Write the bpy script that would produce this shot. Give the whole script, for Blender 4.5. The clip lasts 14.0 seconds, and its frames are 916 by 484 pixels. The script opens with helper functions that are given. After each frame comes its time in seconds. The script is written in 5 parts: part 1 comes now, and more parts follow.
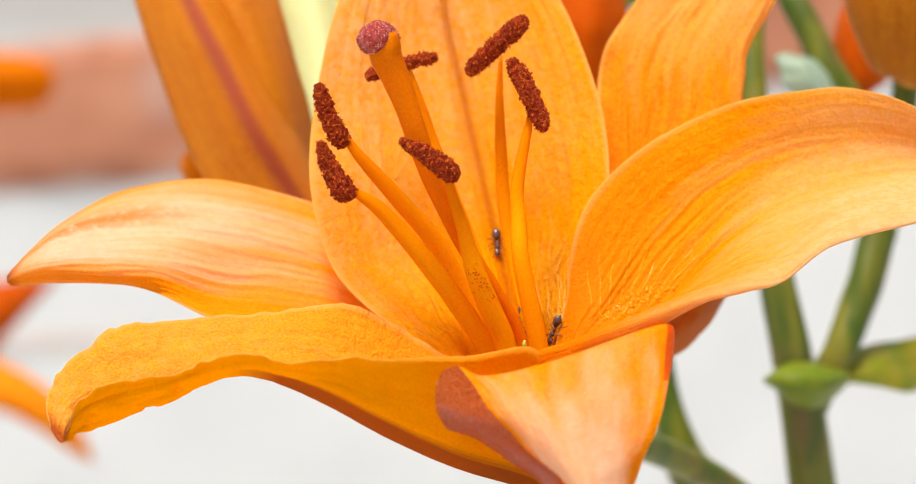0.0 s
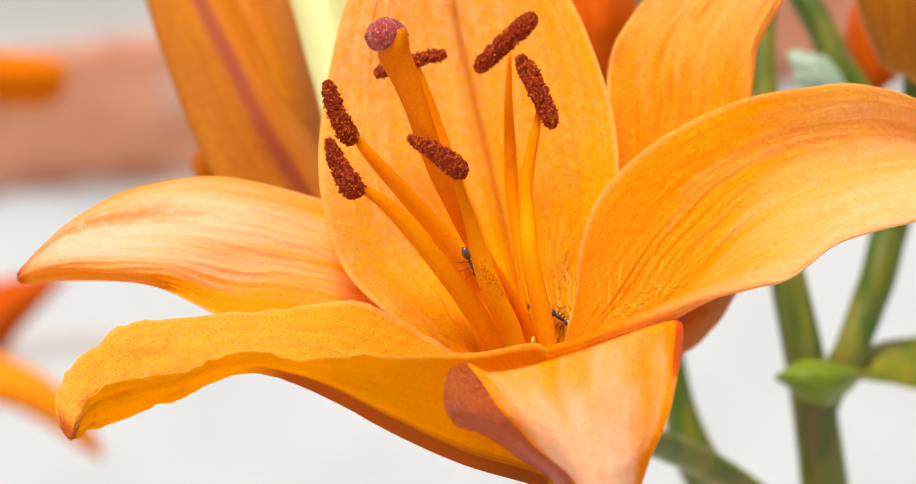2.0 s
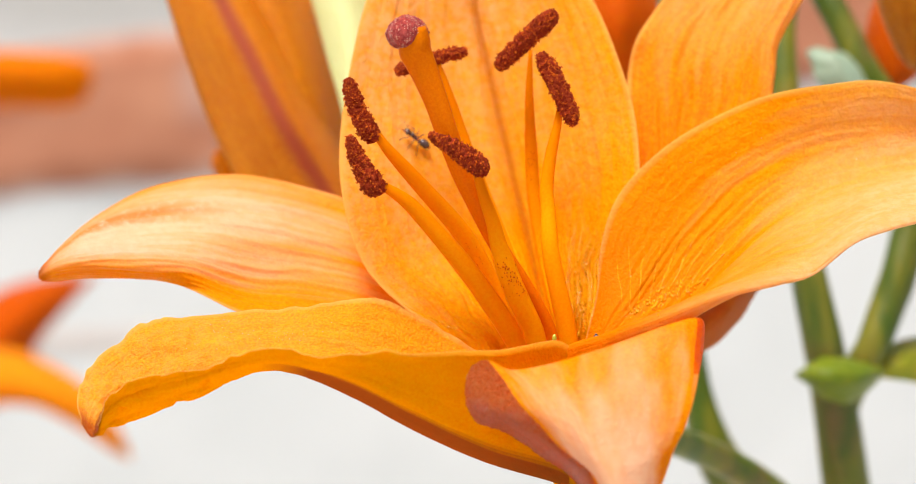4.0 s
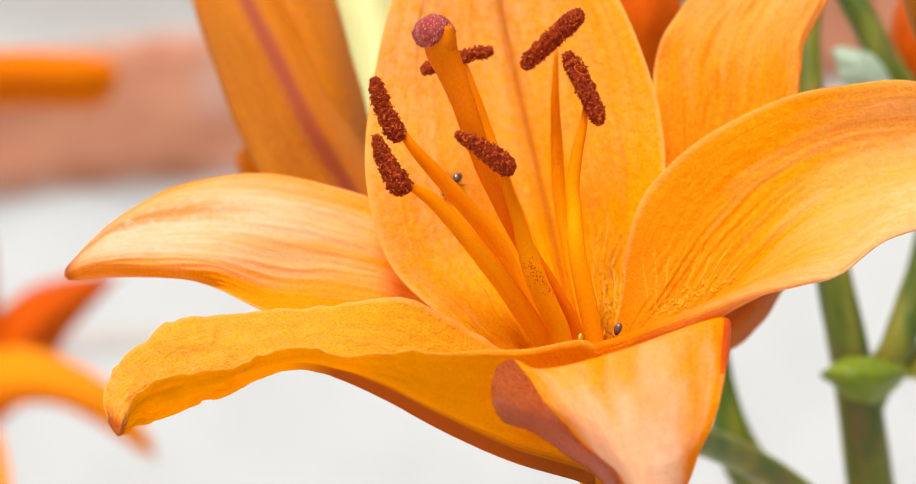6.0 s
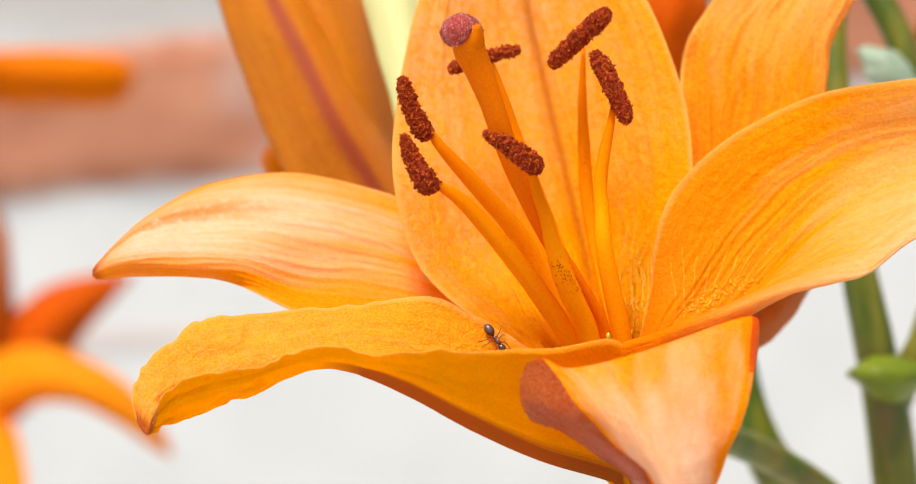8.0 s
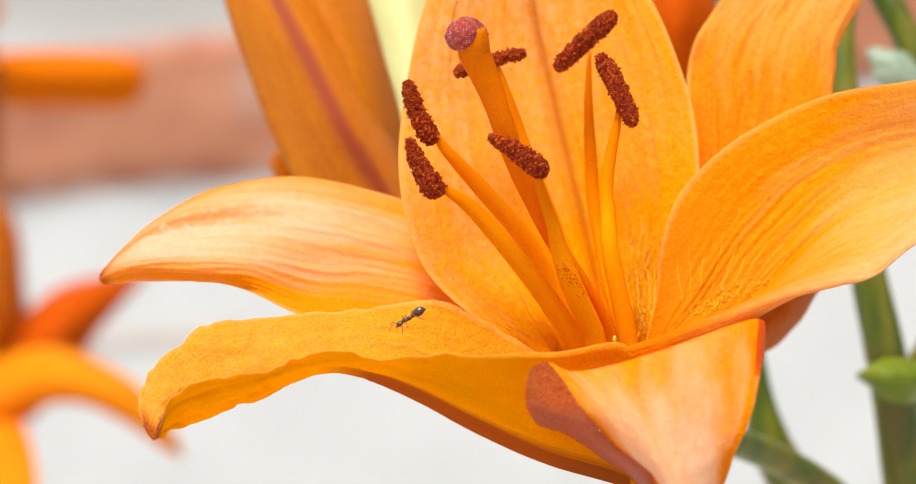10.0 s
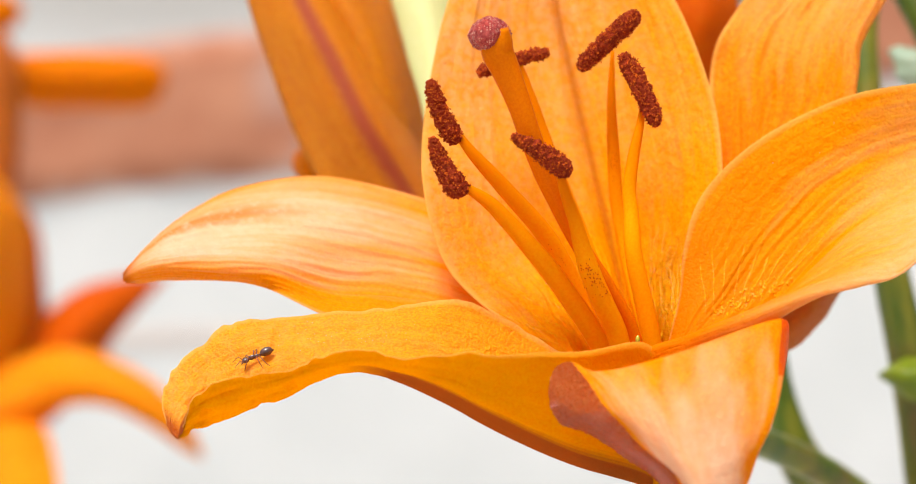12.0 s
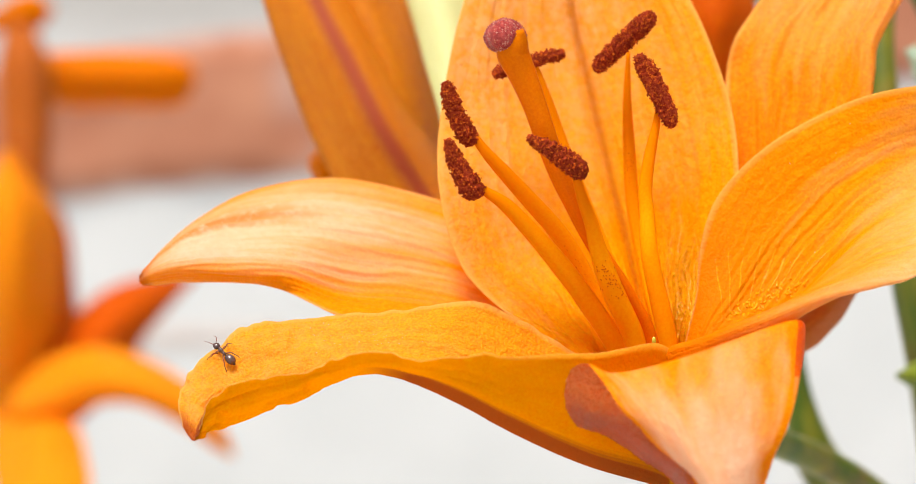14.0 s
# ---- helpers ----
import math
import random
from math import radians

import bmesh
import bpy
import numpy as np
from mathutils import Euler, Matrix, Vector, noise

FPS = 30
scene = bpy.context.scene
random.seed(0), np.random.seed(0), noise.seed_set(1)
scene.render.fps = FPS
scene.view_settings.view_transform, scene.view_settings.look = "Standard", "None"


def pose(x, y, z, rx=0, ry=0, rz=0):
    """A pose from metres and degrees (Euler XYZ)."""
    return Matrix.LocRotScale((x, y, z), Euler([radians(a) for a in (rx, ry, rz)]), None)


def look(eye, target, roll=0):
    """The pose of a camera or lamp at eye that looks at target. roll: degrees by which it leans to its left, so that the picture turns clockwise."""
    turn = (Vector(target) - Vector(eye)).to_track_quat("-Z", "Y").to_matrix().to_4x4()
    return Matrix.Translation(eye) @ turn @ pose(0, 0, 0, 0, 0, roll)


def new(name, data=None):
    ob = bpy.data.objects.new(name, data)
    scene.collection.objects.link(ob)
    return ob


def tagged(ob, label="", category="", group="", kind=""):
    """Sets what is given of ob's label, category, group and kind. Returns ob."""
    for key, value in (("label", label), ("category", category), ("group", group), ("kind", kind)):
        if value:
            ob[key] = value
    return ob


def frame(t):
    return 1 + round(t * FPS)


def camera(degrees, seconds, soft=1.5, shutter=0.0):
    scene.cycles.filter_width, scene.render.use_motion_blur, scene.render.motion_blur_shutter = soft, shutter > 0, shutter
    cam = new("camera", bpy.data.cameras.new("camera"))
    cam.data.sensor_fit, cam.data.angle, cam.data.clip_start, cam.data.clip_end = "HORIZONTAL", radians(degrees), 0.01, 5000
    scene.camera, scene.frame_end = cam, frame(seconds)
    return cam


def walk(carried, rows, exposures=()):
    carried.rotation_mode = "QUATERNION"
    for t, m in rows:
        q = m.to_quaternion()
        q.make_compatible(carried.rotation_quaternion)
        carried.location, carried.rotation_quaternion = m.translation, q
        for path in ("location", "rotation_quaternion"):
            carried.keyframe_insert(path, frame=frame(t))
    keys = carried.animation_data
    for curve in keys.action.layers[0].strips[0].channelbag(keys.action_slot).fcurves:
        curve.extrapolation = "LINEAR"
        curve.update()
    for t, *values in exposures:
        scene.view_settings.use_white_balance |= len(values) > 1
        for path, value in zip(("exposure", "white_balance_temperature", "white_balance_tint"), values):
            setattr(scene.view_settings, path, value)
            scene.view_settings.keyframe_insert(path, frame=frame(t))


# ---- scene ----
from mathutils.bvhtree import BVHTree

# The camera stands a forearm's length from the flower and turns slowly to the left.
EYE = 0.62
BACK = 0.3227
cam = camera(22.0, 14.0, soft=0.6)
cam.data.dof.use_dof = True
cam.data.dof.focus_distance = BACK - 0.005
cam.data.dof.aperture_fstop = 15.0
walk(cam, [(t, pose(0, -BACK, EYE, 90 - 0.0064 * t, 0, 0.2231 * t)) for t in (0.0, 3.5, 7.0, 10.5, 14.0)])

# ---- light: a bright, thinly overcast day ----
world = bpy.data.worlds.new("sky")
scene.world = world
world.use_nodes = True
wn = world.node_tree
sky = wn.nodes.new("ShaderNodeTexSky")
sky.sky_type = "NISHITA"
sky.sun_disc = False
sky.sun_elevation = radians(64)
sky.sun_rotation = radians(207)
sky.air_density, sky.dust_density = 1.0, 4.0
wn.links.new(sky.outputs[0], wn.nodes["Background"].inputs[0])
wn.nodes["Background"].inputs[1].default_value = 0.12
sun = new("sun", bpy.data.lights.new("sun", "SUN"))
sun.data.energy, sun.data.angle, sun.data.color = 5.0, radians(20), (1.0, 0.95, 0.88)
sun.matrix_world = look((-0.38, -0.74, 2.5), (0, 0, 0.6))
scene.view_settings.exposure = -0.08


# ---- materials ----
def shader(name):
    m = bpy.data.materials.new(name)
    m.use_nodes = True
    return m, m.node_tree, m.node_tree.nodes["Principled BSDF"]


def node(tree, kind, **inputs):
    n = tree.nodes.new(kind)
    for key, value in inputs.items():
        n.inputs[key.replace("_", " ")].default_value = value
    return n


def mix(tree, factor, a, b, kind="MIX"):
    """A colour mix; each of factor, a and b is a socket or a value."""
    n = tree.nodes.new("ShaderNodeMix")
    n.data_type, n.blend_type = "RGBA", kind
    for socket, value in ((n.inputs[0], factor), (n.inputs[6], a), (n.inputs[7], b)):
        if isinstance(value, bpy.types.NodeSocket):
            tree.links.new(value, socket)
        else:
            socket.default_value = value
    return n.outputs[2]


def ramp(tree, source, low, high):
    n = tree.nodes.new("ShaderNodeMapRange")
    n.inputs[1].default_value, n.inputs[2].default_value = low, high
    tree.links.new(source, n.inputs[0])
    return n.outputs[0]


def coords(tree, kind, scale=(1, 1, 1)):
    c = tree.nodes.new("ShaderNodeTexCoord")
    m = tree.nodes.new("ShaderNodeMapping")
    m.inputs["Scale"].default_value = scale
    tree.links.new(c.outputs[kind], m.inputs[0])
    return m.outputs[0]


def noise_at(tree, vector, scale, detail=3.0, rough=0.5):
    n = node(tree, "ShaderNodeTexNoise", Scale=scale, Detail=detail, Roughness=rough)
    tree.links.new(vector, n.inputs["Vector"])
    return n.outputs[0]


def bump(tree, bsdf, height, strength, distance):
    b = node(tree, "ShaderNodeBump", Strength=strength, Distance=distance)
    tree.links.new(height, b.inputs["Height"])
    tree.links.new(b.outputs[0], bsdf.inputs["Normal"])
    return b.outputs[0]


def petal_material(name, deep, light, midrib=None, glow=0.47, rough=0.33, vein=0.5, grain=1.0, pale=0.0, skew=0.0, start=0.72, rib=0.03, relief=0.0006, skin_scale=2900.0, margin=0.3, gloss=0.06, tint=None, streak=0.38, edge=0.0, shift=0.0, squeeze=1.0, hold=0.14, tipfade=2.0, dark=0.55, keel=None, bands=0.3, blot=0.65, throat=0.0, tip=0.0, spotted=0.65, head=0.0, rib_at=0.5, rib_from=0.0):
    """Petal flesh: long veins, blotches, a fine pebbled skin, light passing through."""
    m, t, p = shader(name)
    veins = noise_at(t, coords(t, "UV", (26, 1.6, 1)), 2.0, 4.0, 0.55)
    blotch = noise_at(t, coords(t, "Object", (1, 1, 1)), 110.0, 3.0, 0.6)
    skin = noise_at(t, coords(t, "Object", (1, 1, 1)), skin_scale, 3.0, 0.6)
    c = mix(t, ramp(t, veins, 0.3, 0.7), deep, light)
    c = mix(t, ramp(t, blotch, 0.35, 0.7), c, mix(t, 0.45, c, deep))
    mottle = noise_at(t, coords(t, "Object", (1, 1, 1)), 520.0, 4.0, 0.65)
    c = mix(t, ramp(t, mottle, 0.48, 0.64), c, mix(t, blot, c, mix(t, 0.7, light, (1.0, 0.62, 0.003, 1))))
    broad = noise_at(t, coords(t, "UV", (9, 0.9, 1)), 2.0, 5.0, 0.65)
    c = mix(t, ramp(t, broad, 0.46, 0.62), c, mix(t, bands, c, (deep[0] * 0.96, deep[1] * 0.80, deep[2], 1)))
    lines = noise_at(t, coords(t, "UV", (75, 1.1, 1)), 2.0, 2.0, 0.5)
    c = mix(t, ramp(t, lines, 0.56, 0.70), c, mix(t, streak, c, deep))
    c = mix(t, ramp(t, skin, 0.40, 0.62), mix(t, 0.5, c, deep), mix(t, 0.7, c, light))
    sep = t.nodes.new("ShaderNodeSeparateXYZ")
    t.links.new(coords(t, "UV"), sep.inputs[0])
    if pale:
        # pigment thins out from throat to tip; pale highlights are painted in with it
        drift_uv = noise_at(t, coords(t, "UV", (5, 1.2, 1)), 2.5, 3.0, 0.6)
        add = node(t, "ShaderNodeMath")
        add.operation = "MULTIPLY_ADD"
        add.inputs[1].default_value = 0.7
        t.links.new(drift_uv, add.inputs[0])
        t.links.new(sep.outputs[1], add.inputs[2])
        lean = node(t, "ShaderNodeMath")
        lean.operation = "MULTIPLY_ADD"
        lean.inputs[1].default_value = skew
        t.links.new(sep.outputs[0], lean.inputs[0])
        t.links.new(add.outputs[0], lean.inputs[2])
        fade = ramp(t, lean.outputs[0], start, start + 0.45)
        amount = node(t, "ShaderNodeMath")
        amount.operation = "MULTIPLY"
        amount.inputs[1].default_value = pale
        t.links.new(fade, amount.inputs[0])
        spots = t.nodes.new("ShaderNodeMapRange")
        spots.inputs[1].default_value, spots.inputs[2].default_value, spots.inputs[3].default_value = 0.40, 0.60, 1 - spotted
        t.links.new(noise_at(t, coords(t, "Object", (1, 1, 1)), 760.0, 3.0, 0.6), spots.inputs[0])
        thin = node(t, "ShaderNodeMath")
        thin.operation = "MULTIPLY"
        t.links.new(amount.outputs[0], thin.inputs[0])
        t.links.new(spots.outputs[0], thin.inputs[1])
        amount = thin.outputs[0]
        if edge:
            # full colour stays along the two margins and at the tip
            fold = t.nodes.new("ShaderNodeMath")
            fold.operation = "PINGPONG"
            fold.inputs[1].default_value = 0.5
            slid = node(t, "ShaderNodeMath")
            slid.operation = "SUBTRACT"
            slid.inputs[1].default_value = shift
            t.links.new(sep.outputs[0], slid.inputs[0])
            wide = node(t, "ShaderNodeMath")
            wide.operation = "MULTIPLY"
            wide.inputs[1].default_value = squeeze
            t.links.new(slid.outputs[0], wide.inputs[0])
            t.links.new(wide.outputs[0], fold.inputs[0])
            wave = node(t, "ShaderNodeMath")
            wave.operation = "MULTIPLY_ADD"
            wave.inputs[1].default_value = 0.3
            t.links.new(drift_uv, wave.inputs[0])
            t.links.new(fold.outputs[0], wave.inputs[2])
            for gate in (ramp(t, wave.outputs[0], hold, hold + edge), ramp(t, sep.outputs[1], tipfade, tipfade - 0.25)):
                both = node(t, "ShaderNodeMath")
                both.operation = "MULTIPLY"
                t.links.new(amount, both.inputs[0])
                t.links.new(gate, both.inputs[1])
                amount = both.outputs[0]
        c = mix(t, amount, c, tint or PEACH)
    if head:
        c = mix(t, ramp(t, sep.outputs[1], 0.40, 0.75), c, mix(t, head, c, (0.86, 0.22, 0.0, 1)))
    if tip:
        c = mix(t, ramp(t, sep.outputs[1], 0.93, 0.985), c, mix(t, tip, c, (0.55, 0.07, 0.01, 1)))
    if throat:
        # shade in the throat, put into the colour as a deeper orange
        c = mix(t, ramp(t, sep.outputs[1], throat, throat * 0.45), c, mix(t, 0.85, c, (deep[0] * 0.95, deep[1] * 0.84, 0.0, 1)))
    if margin:
        # pale line along both margins: thin edges catching light, painted into the colour
        rim = t.nodes.new("ShaderNodeMath")
        rim.operation = "PINGPONG"
        rim.inputs[1].default_value = 0.5
        t.links.new(sep.outputs[0], rim.inputs[0])
        c = mix(t, ramp(t, rim.outputs[0], 0.022, 0.004), c, mix(t, margin, c, (1.0, 0.60, 0.13, 1)))
    if midrib:
        off = t.nodes.new("ShaderNodeMath")
        off.operation = "ABSOLUTE"
        sub = node(t, "ShaderNodeMath")
        sub.operation = "SUBTRACT"
        sub.inputs[1].default_value = rib_at
        t.links.new(sep.outputs[0], sub.inputs[0])
        t.links.new(sub.outputs[0], off.inputs[0])
        along = ramp(t, off.outputs[0], rib, rib * 0.2)
        if rib_from:
            # the line begins half-way and breaks up
            worn = node(t, "ShaderNodeMath")
            worn.operation = "MULTIPLY"
            t.links.new(along, worn.inputs[0])
            t.links.new(ramp(t, sep.outputs[1], rib_from, rib_from + 0.12), worn.inputs[1])
            broken = node(t, "ShaderNodeMath")
            broken.operation = "MULTIPLY"
            t.links.new(worn.outputs[0], broken.inputs[0])
            t.links.new(ramp(t, mottle, 0.34, 0.52), broken.inputs[1])
            along = broken.outputs[0]
        c = mix(t, along, c, mix(t, dark, c, midrib))
    if keel:
        # red-brown keel along the outside, underside shade painted in, ending half-way; reddish tip
        sub = node(t, "ShaderNodeMath")
        sub.operation = "SUBTRACT"
        sub.inputs[1].default_value = keel[0]
        t.links.new(sep.outputs[0], sub.inputs[0])
        off = t.nodes.new("ShaderNodeMath")
        off.operation = "ABSOLUTE"
        t.links.new(sub.outputs[0], off.inputs[0])
        add = node(t, "ShaderNodeMath")
        add.operation = "MULTIPLY_ADD"
        add.inputs[1].default_value = 0.09
        t.links.new(veins, add.inputs[0])
        t.links.new(off.outputs[0], add.inputs[2])
        part_way = mix(t, ramp(t, sep.outputs[1], keel[2], keel[2] - 0.10), (0, 0, 0, 1), ramp(t, add.outputs[0], keel[1] + 0.045, keel[1] * 0.7 + 0.045))
        c = mix(t, part_way, c, keel[3])
        c = mix(t, ramp(t, sep.outputs[1], 0.945, 0.985), c, mix(t, 0.7, c, keel[3]))
    t.links.new(c, p.inputs["Base Color"])
    p.inputs["Roughness"].default_value = rough
    p.inputs["Specular IOR Level"].default_value = gloss
    pits = noise_at(t, coords(t, "Object", (1, 1, 1)), 1050.0, 2.0, 0.5)
    height = mix(t, 0.35, mix(t, vein, skin, veins), pits)
    normal = bump(t, p, height, grain, relief)
    tr = t.nodes.new("ShaderNodeBsdfTranslucent")
    t.links.new(c, tr.inputs[0])
    t.links.new(normal, tr.inputs["Normal"])
    both = node(t, "ShaderNodeMixShader", Fac=glow)
    t.links.new(p.outputs[0], both.inputs[1])
    t.links.new(tr.outputs[0], both.inputs[2])
    t.links.new(both.outputs[0], t.nodes["Material Output"].inputs[0])
    return m


def plain_material(name, a, b, scale=200.0, rough=0.6, relief=0.3, depth=0.0003, detail=4.0, stretch=(1, 1, 1), kind="Object", spec=0.5):
    m, t, p = shader(name)
    n = noise_at(t, coords(t, kind, stretch), scale, detail, 0.6)
    fine = noise_at(t, coords(t, kind, stretch), scale * 6, 2.0, 0.5)
    c = mix(t, ramp(t, n, 0.32, 0.68), a, b)
    t.links.new(mix(t, ramp(t, fine, 0.3, 0.8), c, mix(t, 0.25, c, a)), p.inputs["Base Color"])
    p.inputs["Roughness"].default_value = rough
    p.inputs["Specular IOR Level"].default_value = spec
    bump(t, p, mix(t, 0.5, n, fine), relief, depth)
    return m


PEACH = (1.0, 0.57, 0.19, 1)
ORANGE, AMBER = (0.94, 0.33, 0.0002, 1), (1.0, 0.54, 0.002, 1)
PETAL = petal_material("petal_inside", ORANGE, AMBER, tip=0.8, pale=0.35, margin=0.75, relief=0.0010, gloss=0.22, rough=0.42, throat=0.25, bands=0.35, blot=0.9)
PETAL_STREAK = petal_material("petal_inside_streaked", (0.91, 0.25, 0.0002, 1), (1.0, 0.50, 0.001, 1), gloss=0.08, tint=(1.0, 0.66, 0.26, 1), pale=0.6, start=0.84, margin=0.8, streak=0.55, bands=0.8, blot=0.25, spotted=0.3)
# the pale tints below partly stand for sheen where petals face up
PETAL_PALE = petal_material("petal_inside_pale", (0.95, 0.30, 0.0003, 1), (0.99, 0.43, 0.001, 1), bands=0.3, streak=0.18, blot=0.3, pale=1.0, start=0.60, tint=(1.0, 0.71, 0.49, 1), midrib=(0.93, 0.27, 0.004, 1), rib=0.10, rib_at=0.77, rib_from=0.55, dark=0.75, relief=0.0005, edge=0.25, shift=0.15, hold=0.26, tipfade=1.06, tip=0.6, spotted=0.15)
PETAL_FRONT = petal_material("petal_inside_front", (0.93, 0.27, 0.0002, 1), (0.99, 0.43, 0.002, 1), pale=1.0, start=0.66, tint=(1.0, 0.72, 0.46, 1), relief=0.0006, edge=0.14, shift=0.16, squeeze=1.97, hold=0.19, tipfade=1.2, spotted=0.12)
# skew puts the painted sheen on the lower, outer half
PETAL_MILD = petal_material("petal_inside_mild", (0.92, 0.32, 0.0002, 1), (0.99, 0.49, 0.001, 1), bands=0.35, streak=0.4, gloss=0.04, tint=(1.0, 0.66, 0.33, 1), pale=0.9, spotted=0.3, skew=0.5, start=0.99, margin=0.7, throat=0.6)
# painted paler on the brighter-lit left; red midrib darkened for shade in its groove
PETAL_RIB = petal_material("petal_inside_ribbed", ORANGE, AMBER, midrib=(0.45, 0.06, 0.002, 1), rib=0.022, dark=0.55, blot=0.9, pale=1.0, start=0.60, skew=-0.35, gloss=0.03, margin=0.85, throat=0.3)
PETAL_BACK = petal_material("petal_outside", (0.97, 0.42, 0.0002, 1), (1.0, 0.56, 0.001, 1), blot=0.15, glow=0.5, rough=0.5, gloss=0.0)
LOW_BACK = petal_material("petal_outside_keeled", (0.97, 0.41, 0.0002, 1), (1.0, 0.53, 0.001, 1), blot=0.15, glow=0.5, rough=0.5, gloss=0.0, keel=(0.53, 0.22, 0.57, (0.45, 0.12, 0.016, 1)))
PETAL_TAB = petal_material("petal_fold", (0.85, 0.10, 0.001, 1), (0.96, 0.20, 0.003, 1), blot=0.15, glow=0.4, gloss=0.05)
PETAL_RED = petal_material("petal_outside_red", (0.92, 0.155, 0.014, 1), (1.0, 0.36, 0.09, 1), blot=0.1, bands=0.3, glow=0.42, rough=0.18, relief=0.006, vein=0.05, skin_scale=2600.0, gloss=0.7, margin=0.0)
BUD_SKIN = petal_material("bud_skin", (0.66, 0.15, 0.004, 1), (0.95, 0.42, 0.03, 1), blot=0.15, midrib=(0.42, 0.07, 0.045, 1), glow=0.4, bands=0.9, rib=0.12, dark=0.85, gloss=0.1, streak=0.6)
BUD_PLAIN = petal_material("bud_skin_plain", (0.55, 0.12, 0.004, 1), (0.86, 0.33, 0.015, 1), blot=0.15, glow=0.3, bands=0.8, gloss=0.1, streak=0.6)
BUD_DARK = petal_material("bud_skin_brown", (0.29, 0.075, 0.003, 1), (0.60, 0.22, 0.012, 1), bands=0.9, streak=0.7, blot=0.15, midrib=(0.10, 0.03, 0.01, 1), glow=0.1, rough=0.35, gloss=0.06)
BUD_GREEN = petal_material("bud_skin_green", (0.82, 0.85, 0.40, 1), (0.92, 0.92, 0.62, 1), blot=0.15, glow=0.55)
FAR_PALE = petal_material("far_petal_pale", (0.90, 0.27, 0.001, 1), (0.98, 0.42, 0.02, 1), blot=0.15, glow=0.4, gloss=0.02)
FAR_PETAL = petal_material("far_petal", (0.74, 0.17, 0.0005, 1), (0.85, 0.25, 0.002, 1), blot=0.15, glow=0.35, gloss=0.02)
FAR_RED = petal_material("far_petal_red", (0.50, 0.06, 0.001, 1), (0.66, 0.11, 0.003, 1), blot=0.15, glow=0.2, gloss=0.02)
FAR_BROWN = petal_material("far_bud", (0.42, 0.08, 0.01, 1), (0.55, 0.15, 0.02, 1), blot=0.15, glow=0.15)
FILAMENT = petal_material("filament", (0.97, 0.37, 0.0005, 1), (1.0, 0.47, 0.003, 1), bands=0.1, blot=0.1, glow=0.35, rough=0.35, grain=0.15, streak=0.05, margin=0.0, gloss=0.02, head=0.7)
STYLE = petal_material("style", (0.84, 0.19, 0.0005, 1), (0.92, 0.25, 0.001, 1), bands=0.1, blot=0.0, glow=0.3, rough=0.32, grain=0.15, streak=0.05, margin=0.0, gloss=0.04)
POLLEN = plain_material("pollen", (0.33, 0.024, 0.009, 1), (0.70, 0.10, 0.024, 1), 2400.0, 0.85, 1.0, 0.0006, spec=0.1)
# lighter copy of the pollen, painted for crumbs that catch the light
POLLEN_LIT = plain_material("pollen_lit_grains", (0.68, 0.09, 0.010, 1), (0.86, 0.20, 0.016, 1), 2400.0, 0.8, spec=0.08)
SPECK = plain_material("pollen_speck", (0.52, 0.06, 0.003, 1), (0.70, 0.12, 0.008, 1), 2400.0, 0.8, spec=0.0)
STIGMA = plain_material("stigma", (0.34, 0.015, 0.022, 1), (0.74, 0.115, 0.085, 1), 1900.0, 0.3, 1.0, 0.0005, spec=0.35)
# pale bead colour, there to paint the stigma's sparkle as well
GLITTER = plain_material("stigma_beads", (0.80, 0.36, 0.22, 1), (0.95, 0.62, 0.50, 1), 900.0, 0.25)


def stem_material(name):
    """Green stalk with olive and brownish lengthwise patches."""
    m, t, p = shader(name)
    long = noise_at(t, coords(t, "Object", (4, 4, 0.7)), 55.0, 3.0, 0.55)
    patch = noise_at(t, coords(t, "Object", (2.5, 2.5, 0.8)), 48.0, 4.0, 0.6)
    fine = noise_at(t, coords(t, "Object", (3, 3, 1)), 420.0, 3.0, 0.6)
    c = mix(t, ramp(t, long, 0.36, 0.62), (0.058, 0.105, 0.005, 1), (0.205, 0.195, 0.012, 1))
    c = mix(t, ramp(t, patch, 0.52, 0.68), c, mix(t, 0.7, c, (0.20, 0.105, 0.035, 1)))
    c = mix(t, ramp(t, fine, 0.35, 0.7), mix(t, 0.25, c, (0.03, 0.05, 0.004, 1)), c)
    t.links.new(c, p.inputs["Base Color"])
    p.inputs["Roughness"].default_value = 0.42
    p.inputs["Specular IOR Level"].default_value = 0.35
    bump(t, p, mix(t, 0.5, long, fine), 0.3, 0.0004)
    return m


STEM = stem_material("stem_green")
LEAF = plain_material("leaf_green", (0.085, 0.145, 0.004, 1), (0.20, 0.23, 0.01, 1), 120.0, 0.4, 0.3, 0.0004, spec=0.3)
LEAF_YELLOW = plain_material("leaf_yellowing", (0.16, 0.24, 0.008, 1), (0.50, 0.34, 0.02, 1), 90.0, 0.4, 0.3, 0.0004, spec=0.3)
NECTAR = plain_material("nectary_green", (0.42, 0.42, 0.02, 1), (0.62, 0.55, 0.06, 1), 900.0, 0.3)
LEAF_PALE = plain_material("leaf_pale", (0.24, 0.33, 0.23, 1), (0.34, 0.43, 0.32, 1), 120.0, 0.5, 0.3, 0.0004)
